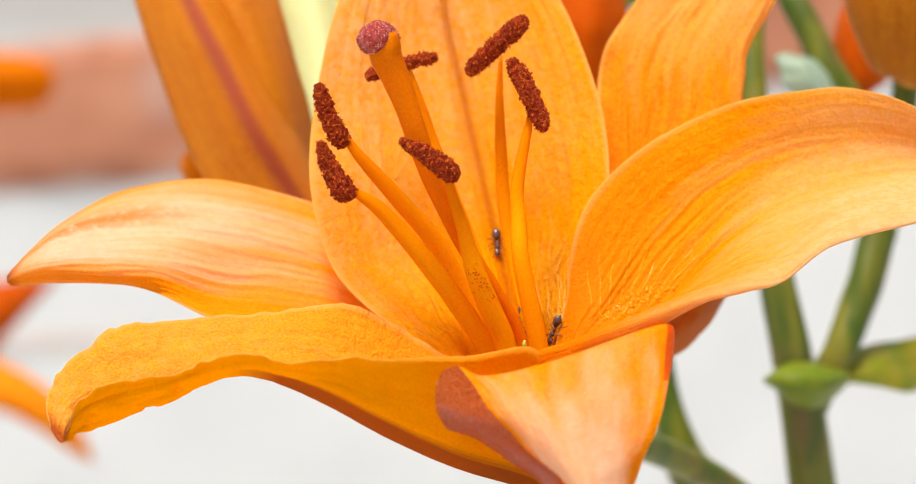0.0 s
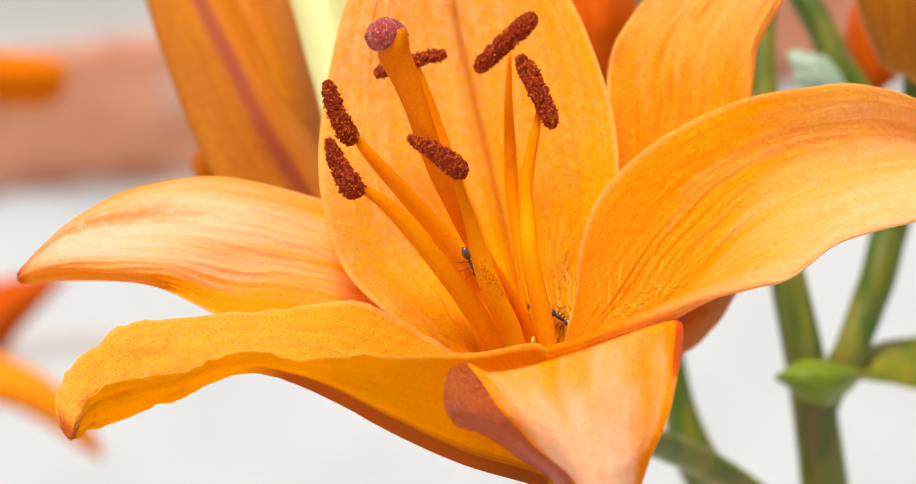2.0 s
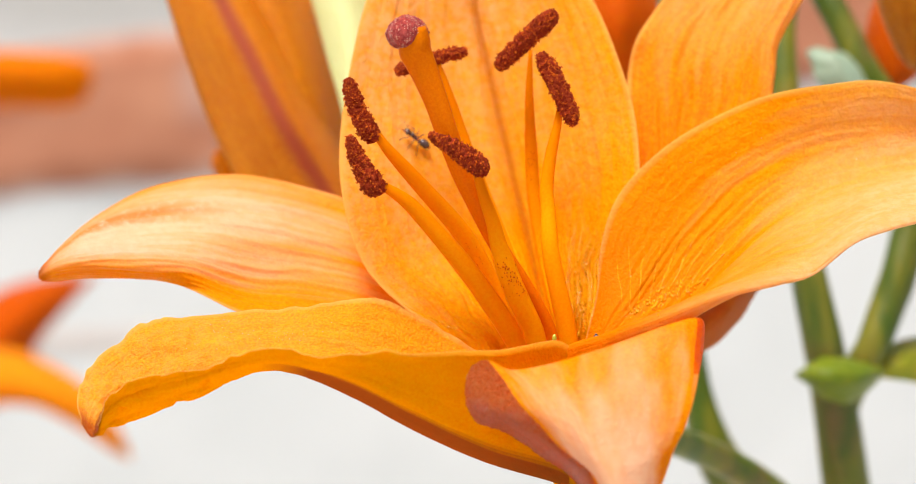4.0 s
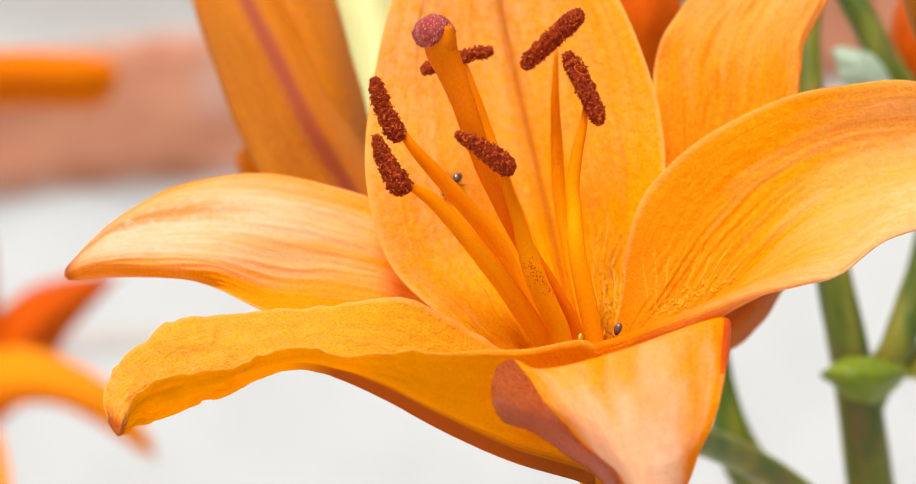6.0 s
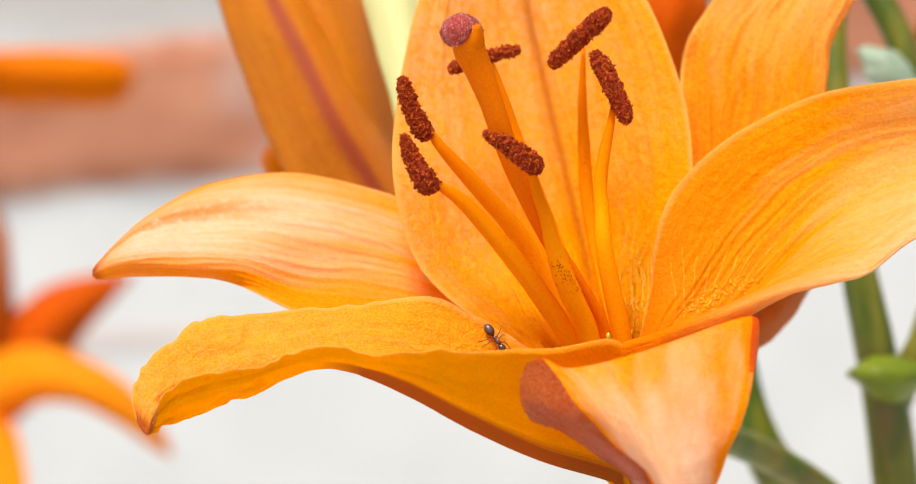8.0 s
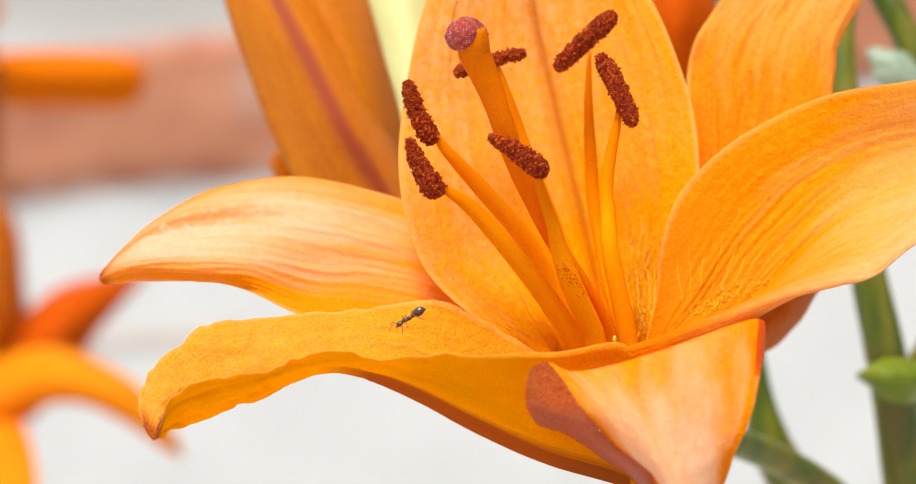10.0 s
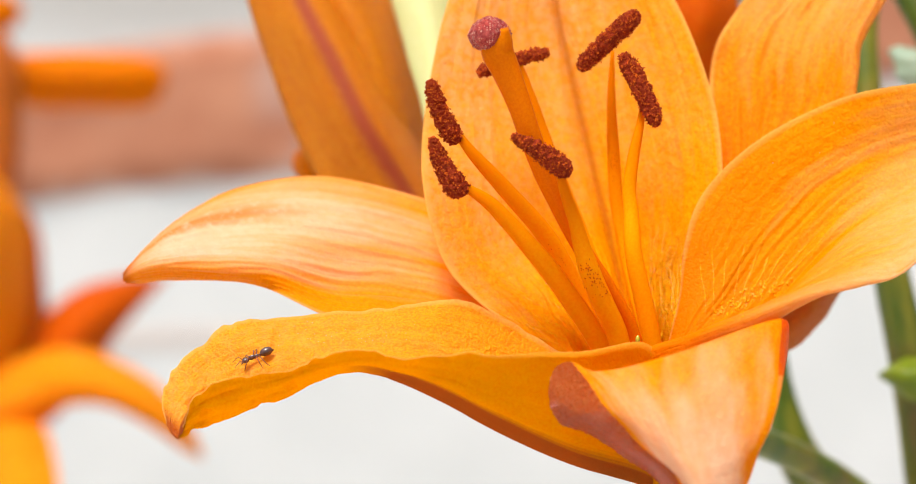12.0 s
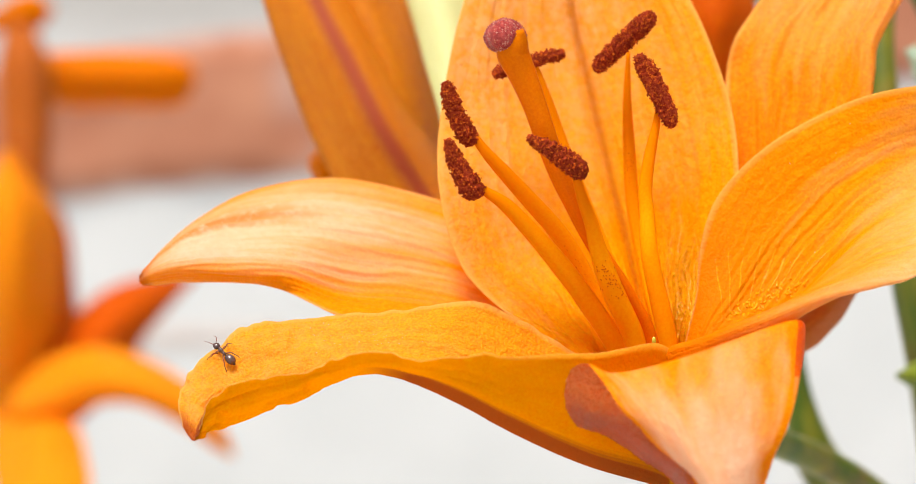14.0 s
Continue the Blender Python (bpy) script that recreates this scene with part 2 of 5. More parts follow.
ANT = plain_material("ant_shell", (0.05, 0.024, 0.02, 1), (0.15, 0.08, 0.066, 1), 900.0, 0.25, 0.2, 0.0001, spec=0.8)
ANT_LEG = plain_material("ant_leg", (0.16, 0.04, 0.022, 1), (0.30, 0.08, 0.04, 1), 900.0, 0.35, 0.2, 0.0001)


def greyed_wash(name):
    """Whitewash, greyer high up above the bare bricks."""
    m, t, p = shader(name)
    n = noise_at(t, coords(t, "Object"), 14.0, 5.0, 0.6)
    c = mix(t, ramp(t, n, 0.3, 0.7), (0.575, 0.595, 0.59, 1), (0.645, 0.66, 0.655, 1))
    sep = t.nodes.new("ShaderNodeSeparateXYZ")
    t.links.new(coords(t, "Object"), sep.inputs[0])
    high = node(t, "ShaderNodeMath")
    high.operation = "MULTIPLY_ADD"
    high.inputs[1].default_value = 0.06
    t.links.new(noise_at(t, coords(t, "Object"), 9.0, 4.0, 0.6), high.inputs[0])
    t.links.new(sep.outputs[2], high.inputs[2])
    c = mix(t, ramp(t, high.outputs[0], EYE + 0.115, EYE + 0.16), c, (0.44, 0.43, 0.41, 1))
    t.links.new(c, p.inputs["Base Color"])
    p.inputs["Roughness"].default_value = 0.9
    bump(t, p, n, 0.5, 0.003)
    return m


WALL = greyed_wash("whitewash")


def worn_brick(name):
    """Red brick under the remains of whitewash."""
    m, t, p = shader(name)
    n = noise_at(t, coords(t, "Object"), 24.0, 5.0, 0.6)
    patch = noise_at(t, coords(t, "Object", (0.7, 1, 1.5)), 16.0, 4.0, 0.65)
    c = mix(t, ramp(t, n, 0.3, 0.7), (0.35, 0.12, 0.062, 1), (0.50, 0.22, 0.125, 1))
    c = mix(t, ramp(t, patch, 0.62, 1.1), c, (0.56, 0.40, 0.32, 1))
    # the wash has run over the arrises
    sep = t.nodes.new("ShaderNodeSeparateXYZ")
    t.links.new(coords(t, "Object", (9.3, 1, 26.0)), sep.inputs[0])
    for axis in (0, 2):
        size = t.nodes.new("ShaderNodeMath")
        size.operation = "ABSOLUTE"
        t.links.new(sep.outputs[axis], size.inputs[0])
        worn = node(t, "ShaderNodeMath")
        worn.operation = "MULTIPLY_ADD"
        worn.inputs[1].default_value = 0.9
        t.links.new(noise_at(t, coords(t, "Object"), 20.0 + axis, 3.0, 0.6), worn.inputs[0])
        t.links.new(size.outputs[0], worn.inputs[2])
        c = mix(t, ramp(t, worn.outputs[0], 1.27 if axis == 0 else 1.36, 1.78), c, (0.60, 0.55, 0.52, 1))
    t.links.new(c, p.inputs["Base Color"])
    p.inputs["Roughness"].default_value = 0.9
    bump(t, p, n, 0.6, 0.002)
    return m


BRICK = worn_brick("worn_brick")
FAINT = plain_material("washed_brick", (0.55, 0.47, 0.43, 1), (0.60, 0.56, 0.53, 1), 30.0, 0.9, 0.4, 0.002)
PAVING = plain_material("paving", (0.42, 0.41, 0.39, 1), (0.55, 0.54, 0.51, 1), 9.0, 0.9, 0.5, 0.003)


# ---- building helpers ----
def place(p):
    """Millimetres from the middle of the flower to the world."""
    return Vector((p[0] / 1000, p[1] / 1000, EYE + p[2] / 1000))


def part(name, bm, materials, parent=None, label="", origin=None, smooth=True):
    """One mesh object out of a bmesh in world space, under a thing or a part, or a thing of its own at origin."""
    mesh = bpy.data.meshes.new(name)
    for m in materials if isinstance(materials, (list, tuple)) else [materials]:
        mesh.materials.append(m)
    base = parent.matrix_world.translation if parent else Vector(origin or (0, 0, 0))
    bmesh.ops.translate(bm, verts=bm.verts, vec=-base)
    for f in bm.faces:
        f.smooth = smooth
    bm.to_mesh(mesh)
    bm.free()
    ob = new(name, mesh)
    if parent:
        ob.parent = parent
    else:
        ob.location = base
    ob.matrix_world = Matrix.Translation(base)
    if parent:
        ob.matrix_parent_inverse = Matrix.Identity(4)
        ob.matrix_basis = Matrix.Identity(4)
    if label:
        ob["label"] = label
    return ob


def thing(name, origin, label, category, group=""):
    ob = new(name)
    ob.empty_display_size = 0.01
    ob.location = origin
    ob.matrix_world = Matrix.Translation(origin)
    return tagged(ob, label, category, group)


def spline(points, s):
    """Catmull-Rom through points, s from 0 to 1."""
    n = len(points) - 1
    x = min(max(s, 0.0), 1.0) * n
    i = min(int(x), n - 1)
    f = x - i
    p = [np.array(points[min(max(k, 0), n)], float) for k in (i - 1, i, i + 1, i + 2)]
    if i == 0:
        p[0] = 2 * p[1] - p[2]
    if i == n - 1:
        p[3] = 2 * p[2] - p[1]
    return 0.5 * (2 * p[1] + (p[2] - p[0]) * f + (2 * p[0] - 5 * p[1] + 4 * p[2] - p[3]) * f * f + (3 * p[1] - p[0] - 3 * p[2] + p[3]) * f ** 3)


def petal_mesh(sections, rows=64, cols=26, thick=0.45, ripple=0.0, waves=9.0, seed=0, groove=0.0, swap=None, wander=0.25, flip=False, jag=0.0, folds=(), groove_at=0.5):
    """A thick curved blade: sections run from base to tip, each across the blade. swap: the share of the width, from the
    first edge and to the last edge, that is rolled over and shows the other skin. folds: raised lines that run lengthwise, as
    (lines across the blade, height, waviness, u from, u to, v from, v to)."""
    if flip:
        sections = [s[::-1] for s in sections]
    grid = np.zeros((rows + 1, cols + 1, 3))
    k = len(sections[0])
    for i in range(rows + 1):
        line = [spline([s[j] for s in sections], i / rows) for j in range(k)]
        for j in range(cols + 1):
            grid[i, j] = spline(line, j / cols)
    du = np.gradient(grid, axis=1)
    dv = np.gradient(grid, axis=0)
    nrm = np.cross(du, dv)
    nrm /= np.maximum(np.linalg.norm(nrm, axis=2, keepdims=True), 1e-9)
    for i in range(rows + 1):
        for j in range(cols + 1):
            u, v = j / cols, i / rows
            edge = abs(2 * u - 1) ** 6
            d = ripple * edge * math.sin(waves * 6.28 * v + seed + 2.1 * math.sin(7 * v + seed)) * min(1, 4 * v) * min(1, 6 * (1 - v))
            d += groove * math.exp(-((u - groove_at) / 0.035) ** 2) * min(1, 6 * (1 - v))
            if swap and u > swap[1]:
                q = Vector(grid[i, j])
                d += min(1.0, max(0.2, 3 * v - 0.9)) * (0.12 * noise.noise(q * 1.1) + 0.13 * noise.noise(q * 2.8))
            q = Vector((u * 3.0 + seed, v * 7.0, seed))
            d += wander * noise.noise(q) + 0.25 * wander * noise.noise(q * 3.7)
            for lines, tall, wavy, u0, u1, v0, v1 in folds:
                share = max(0.0, min(1.0, 6 * min(u - u0, u1 - u) / (u1 - u0))) * max(0.0, min(1.0, 4 * min(v - v0, v1 - v) / (v1 - v0)))
                if share > 0:
                    bent = u + wavy / lines * noise.noise(Vector((u * 6, v * 16, seed + 2)))
                    line = max(0.0, 1 - 2.4 * abs(noise.noise(Vector((bent * lines, v * 3.2, seed + 5)))))
                    line *= line * (3 - 2 * line) * (0.7 + 0.6 * noise.noise(Vector((u * lines * 0.4, v * 7, seed + 9))))
                    d += tall * share * line
            grid[i, j] += d * nrm[i, j]
            if jag and v > 0.2:
                # torn, crinkled margins
                far = abs(2 * u - 1) ** 8 * jag * min(1, 5 * (v - 0.2))
                far *= 0.3 + 1.6 * max(0.0, noise.noise(Vector((v * 9.0, 2.0 * round(u), seed + 4))))
                q = Vector((v * 24.0, 3.0 * round(u), seed))
                out = du[i, j] / max(np.linalg.norm(du[i, j]), 1e-9) * (1 if u > 0.5 else -1)
                grid[i, j] += far * ((noise.noise(q) + 0.5 * noise.noise(q * 2.7)) * out + 0.8 * noise.noise(q * 1.7 + Vector((5, 0, 0))) * nrm[i, j])
    bm = bmesh.new()
    uv = bm.loops.layers.uv.new("uv")
    front, back = [], []
    for i in range(rows + 1):
        for j in range(cols + 1):
            e = min(j, cols - j) / cols
            h = thick * (0.25 + 0.75 * min(1.0, e * 7)) * 0.5
            front.append(bm.verts.new(place(grid[i, j] + h * nrm[i, j])))
            back.append(bm.verts.new(place(grid[i, j] - h * nrm[i, j])))

    def quad(vs, uvs, mat):
        try:
            f = bm.faces.new(vs)
        except ValueError:
            return
        f.material_index = mat
        for l, c in zip(f.loops, uvs):
            l[uv].uv = c

    w = cols + 1
    for i in range(rows):
        for j in range(cols):
            a, b, c, d = i * w + j, i * w + j + 1, (i + 1) * w + j + 1, (i + 1) * w + j
            co = [(x / cols, y / rows) for y, x in ((i, j), (i, j + 1), (i + 1, j + 1), (i + 1, j))]
            m = 0
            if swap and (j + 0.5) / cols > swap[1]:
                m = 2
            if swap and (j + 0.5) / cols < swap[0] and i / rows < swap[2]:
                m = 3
            quad([front[a], front[b], front[c], front[d]], co, m)
            quad([back[d], back[c], back[b], back[a]], co[::-1], 1)
    for i in range(rows):
        for j in (0, cols):
            a, d = i * w + j, (i + 1) * w + j
            vs = [front[a], front[d], back[d], back[a]]
            quad(vs if j == 0 else vs[::-1], [(j / cols, i / rows)] * 4, 0)
    for j in range(cols):
        for i in (0, rows):
            a, b = i * w + j, i * w + j + 1
            vs = [front[a], back[a], back[b], front[b]]
            quad(vs if i == 0 else vs[::-1], [(j / cols, i / rows)] * 4, 0)
    return bm


def tube_mesh(line, rings=40, sides=14, flat=1.0, ribs=0.0, rough=0.0, seed=0.0):
    """A tapering round stalk along (x, y, z, radius) points, closed at both ends."""
    bm = bmesh.new()
    uv = bm.loops.layers.uv.new("uv")
    pts = [spline(line, i / rings) for i in range(rings + 1)]
    loops = []
    for i, p in enumerate(pts):
        d = Vector(pts[min(i + 1, rings)][:3] - pts[max(i - 1, 0)][:3]).normalized()
        side = d.cross(Vector((0, 1, 0))).normalized()
        up = side.cross(d).normalized()
        loop = []
        for j in range(sides):
            a = 2 * math.pi * j / sides
            r = max(float(p[3]), 0.02) * (1 + ribs * math.cos(3 * a)) + rough * noise.noise(Vector((i * 0.4, j * 0.9, seed)))
            q = Vector(p[:3]) + float(r) * (math.cos(a) * side + flat * math.sin(a) * up)
            loop.append(bm.verts.new(place(q)))
        loops.append(loop)
    for i in range(rings):
        for j in range(sides):
            k = (j + 1) % sides
            f = bm.faces.new([loops[i][j], loops[i + 1][j], loops[i + 1][k], loops[i][k]])
            for l, c in zip(f.loops, ((j, i), (j, i + 1), (j + 1, i + 1), (j + 1, i))):
                l[uv].uv = (c[0] / sides, c[1] / rings)
    bm.faces.new(loops[0])
    bm.faces.new(loops[-1][::-1])
    bmesh.ops.recalc_face_normals(bm, faces=bm.faces)
    return bm


def pod_mesh(a, b, radius, bend=0.0, taper=0.0, rings=46, sides=30, rough=0.6, seed=0.0):
    """A pollen-covered anther: a blunt pod between two ends, with a lengthwise furrow and a crumbly skin."""
    bm = bmesh.new()
    a, b = Vector(a), Vector(b)
    d = (b - a).normalized()
    side = d.cross(Vector((0, 1, 0))).normalized()
    up = side.cross(d).normalized()
    loops = []
    for i in range(rings + 1):
        s = i / rings
        r = radius * max(0.03, 1 - abs(2 * s - 1) ** 5) ** 0.5 * (0.88 + 0.12 * math.sin(3.1 * s + seed)) * (1 + taper * (s - 0.5))
        mid = a + (b - a) * s + side * bend * math.sin(math.pi * s)
        loop = []
        for j in range(sides):
            t = 2 * math.pi * j / sides
            o = math.cos(t) * side + 0.85 * math.sin(t) * up
            n = mid + o * r
            g = rough * (noise.noise(n * 2.6) + 0.7 * noise.noise(n * 6.0 + Vector((seed, 0, 0)))) * 0.7
            g -= 0.16 * radius * math.exp(-((math.sin(t) + 0.9) / 0.25) ** 2)
            loop.append(bm.verts.new(place(mid + o * (r + g * min(1.0, r)))))
        loops.append(loop)
    for i in range(rings):
        for j in range(sides):
            k = (j + 1) % sides
            bm.faces.new([loops[i][j], loops[i + 1][j], loops[i + 1][k], loops[i][k]])
    bm.faces.new(loops[0])
    bm.faces.new(loops[-1][::-1])
    bmesh.ops.recalc_face_normals(bm, faces=bm.faces)
    pick = random.Random(seed)
    skin = [v.co.copy() for loop in loops[1:-1] for v in loop]
    for _ in range(2600):
        c = pick.choice(skin)
        c = c + Vector((pick.gauss(0, 1), pick.gauss(0, 1), pick.gauss(0, 1))) * 0.00008
        r = pick.uniform(0.00005, 0.00013)
        m = Matrix.Translation(c) @ Euler((pick.uniform(0, 6), pick.uniform(0, 6), 0)).to_matrix().to_4x4() @ Matrix.Diagonal((r * 1.5, r, r, 1))
        grain(bm, m, 1 if pick.random() < 0.3 else 0)
    return bm


def grain(bm, m, mat=0):
    """Adds a tiny eight-sided crumb to bm."""
    tips = [bm.verts.new(m @ Vector(p)) for p in ((1, 0, 0), (-1, 0, 0), (0, 1, 0), (0, -1, 0), (0, 0, 1), (0, 0, -1))]
    for x in (0, 1):
        for y in (2, 3):
            for z in (4, 5):
                f = [tips[x], tips[y], tips[z]]
                bm.faces.new(f if (x + y + z) % 2 == 0 else f[::-1]).material_index = mat


def blob(bm, centre, size, turn=None, u=14, v=10, mat=0):
    """Adds an ellipsoid with half-axes size to bm, in bm's own units."""
    m = Matrix.Translation(centre) @ (turn or Matrix.Identity(4)) @ Matrix.Diagonal((*size, 1))
    r = bmesh.ops.create_uvsphere(bm, u_segments=u, v_segments=v, radius=1.0, matrix=m)
    for f in {f for q in r["verts"] for f in q.link_faces}:
        f.material_index = mat


def rod(bm, points, radius, sides=6, mat=0):
    """Adds a thin jointed limb through points to bm."""
    loops = []
    n = len(points)
    for i, p in enumerate(points):
        p = Vector(p)
        d = (Vector(points[min(i + 1, n - 1)]) - Vector(points[max(i - 1, 0)])).normalized()
        side = d.cross(Vector((0.3, 0.2, 1))).normalized()
        up = side.cross(d)
        r = radius * (1.0 - 0.55 * i / (n - 1))
        loops.append([bm.verts.new(p + r * (math.cos(6.2832 * j / sides) * side + math.sin(6.2832 * j / sides) * up)) for j in range(sides)])
    for i in range(n - 1):
        for j in range(sides):
            k = (j + 1) % sides
            f = bm.faces.new([loops[i][j], loops[i + 1][j], loops[i + 1][k], loops[i][k]])
            f.material_index = mat
    for l in (loops[0], loops[-1][::-1]):
        bm.faces.new(l).material_index = mat


def box(bm, low, high):
    bmesh.ops.create_cube(bm, size=1.0, matrix=Matrix.Translation((Vector(low) + Vector(high)) / 2) @ Matrix.Diagonal((*(Vector(high) - Vector(low)), 1)))


# ---- the setting ----
WALL_Y = 0.965
bm = bmesh.new()
bmesh.ops.create_grid(bm, x_segments=8, y_segments=8, size=60.0)
ground = tagged(part("ground", bm, PAVING, smooth=False), "pale worn stone paving beside a wall", "ground", kind="structure")

bm = bmesh.new()
box(bm, (-3.0, WALL_Y, 0.0), (3.0, WALL_Y + 0.22, 2.6))
wall = tagged(part("wall_north", bm, WALL, origin=(0, WALL_Y, 0), smooth=False), "whitewashed rough wall with a few bare red bricks", "wall", kind="structure")


def brick_mesh(seed):
    """One worn, chipped brick face with soft corners."""
    bm = bmesh.new()
    box(bm, (-0.1075, -0.008, -0.040), (0.1075, 0.03, 0.040))
    bmesh.ops.subdivide_edges(bm, edges=bm.edges, cuts=5, use_grid_fill=True)
    for v in bm.verts:
        edge = max(abs(v.co.x) / 0.1075, abs(v.co.z) / 0.040)
        w = noise.noise(v.co * 18 + Vector((seed, 0, 0)))
        v.co.y += 0.004 * w + (0.006 * max(0, edge - 0.8) * 5 if v.co.y < 0 else 0)
        v.co.z += 0.005 * noise.noise(v.co * 9 + Vector((0, seed, 3)))
        v.co.x += 0.004 * noise.noise(v.co * 11 + Vector((7, seed, 0)))
    return bm


for x, z, tilt, seed in ((-0.246, 0.066, 6, 1.0), (0.215, 0.128, 4, 5.0), (-0.505, 0.062, 4, 9.0), (0.445, 0.142, 4, 13.0)):
    mesh = bpy.data.meshes.new("brick")
    b = brick_mesh(seed)
    b.to_mesh(mesh)
    b.free()
    mesh.materials.append(BRICK)
    ob = new("brick", mesh)
    ob.parent = wall
    ob.matrix_parent_inverse = Matrix.Identity(4)
    ob.matrix_basis = pose(x, 0, EYE + z, 0, -tilt, 0)

# a thin line of bare brick left between two coats of wash
mesh = bpy.data.meshes.new("brick")
b = brick_mesh(21.0)
bmesh.ops.scale(b, vec=(0.62, 0.2, 0.13), verts=b.verts)
b.to_mesh(mesh)
b.free()
mesh.materials.append(FAINT)
ob = new("brick", mesh)
ob.parent = wall
ob.matrix_parent_inverse = Matrix.Identity(4)
ob.matrix_basis = pose(-0.235, 0, EYE - 0.055, 0, -2, 0)

# ---- the open lily ----
FLOWER_AT = place((13.0, 0.0, -36.0))
flower = thing("lily_flower", FLOWER_AT, "wide open orange lily blossom with dark red anthers", "flower", "lilies")
PETALS = {}


def petal(key, sections, label="", skin=PETAL, back=PETAL_BACK, parent=None, third=PETAL_RED, **kw):
    ob = part("petal", petal_mesh(sections, **kw), [skin, back, third, PETAL_TAB], parent or flower, label)
    PETALS[key] = ob
    return ob


petal("back", [
    [(10.6, 2.4, -35.1), (13.1, 4.8, -36.1), (15.4, 2.4, -35.1)],
    [(0.1, 0.8, -20.7), (9.9, 8.8, -20.7), (14.7, 3.2, -19.9)],
    [(-5.6, 1.6, -15.2), (8.3, 10.4, -12.1), (16.7, 3.2, -12.6)],
    [(-10.4, 3.2, -11.0), (6.8, 15.2, -5.1), (18.8, 6.4, -5.4)],
    [(-17.6, 6.4, -3.8), (5.2, 20.0, 2.5), (20.9, 9.6, 2.0)],
    [(-20.8, 9.6, 7.7), (3.2, 22.8, 11.5), (21.6, 13.3, 10.3)],
    [(-20.5, 15.5, 20.1), (0.5, 26.2, 23.3), (20.2, 17.7, 21.4)],
    [(-18.2, 20.6, 32.7), (-1.9, 28.5, 35.2), (15.7, 22.6, 34.1)],
    [(-13.4, 26.0, 45.3), (-2.3, 30.3, 46.7), (8.3, 26.6, 45.8)],
    [(-3.9, 31.8, 56.1), (-2.3, 32.4, 57.1), (-0.8, 31.8, 56.1)],
], "broad upright orange petal with a faint red midrib", PETAL_RIB, seed=1.0, groove=-1.1, ripple=0.25, waves=3, cols=220, rows=130, folds=((34, 1.1, 1.2, 0.58, 1.02, 0.08, 0.44), (30, 0.8, 0.5, -0.02, 0.5, 0.10, 0.42), (20, 0.22, 0.3, -0.02, 1.02, 0.3, 1.0)))
petal("upper", [
    [(11.8, 4.5, -34.9), (13.5, 6.0, -36.0), (14.8, 3.8, -34.9), (15.5, 7.5, -35.3)],
    [(11.5, 7.5, -18.5), (12.8, 9.0, -19.4), (14.2, 6.0, -18.4), (14.8, 9.8, -18.7)],
    [(18.3, 18.0, -3.0), (21.9, 16.5, -3.1), (25.2, 11.2, -3.0), (25.9, 15.0, -3.1)],
    [(21.6, 21.8, 8.9), (27.7, 21.0, 8.0), (33.6, 13.5, 7.0), (34.5, 17.2, 7.0)],
    [(20.7, 25.2, 19.3), (30.6, 23.6, 18.0), (39.2, 17.9, 16.4), (40.1, 21.6, 16.5)],
    [(21.0, 27.3, 25.9), (31.2, 25.7, 25.4), (40.6, 20.5, 23.3), (41.4, 24.2, 23.5)],
    [(23.2, 28.9, 31.2), (33.1, 27.8, 31.2), (41.6, 22.6, 28.6), (42.5, 26.3, 28.8)],
    [(26.8, 30.5, 36.3), (36.8, 29.9, 36.2), (46.1, 25.2, 36.0), (47.0, 29.0, 36.4)],
    [(34.1, 33.6, 44.5), (42.8, 32.5, 44.8), (51.0, 29.4, 44.0), (52.0, 33.2, 44.4)],
    [(45.4, 35.7, 51.9), (45.9, 35.7, 52.4), (46.5, 35.2, 51.8), (47.4, 38.9, 52.2)],
], "orange petal curling outwards at its margin", PETAL_STREAK, seed=2.0, ripple=0.5, waves=3, cols=90, rows=80, folds=((13, 0.7, 0.3, -0.02, 0.75, 0.2, 1.0),))
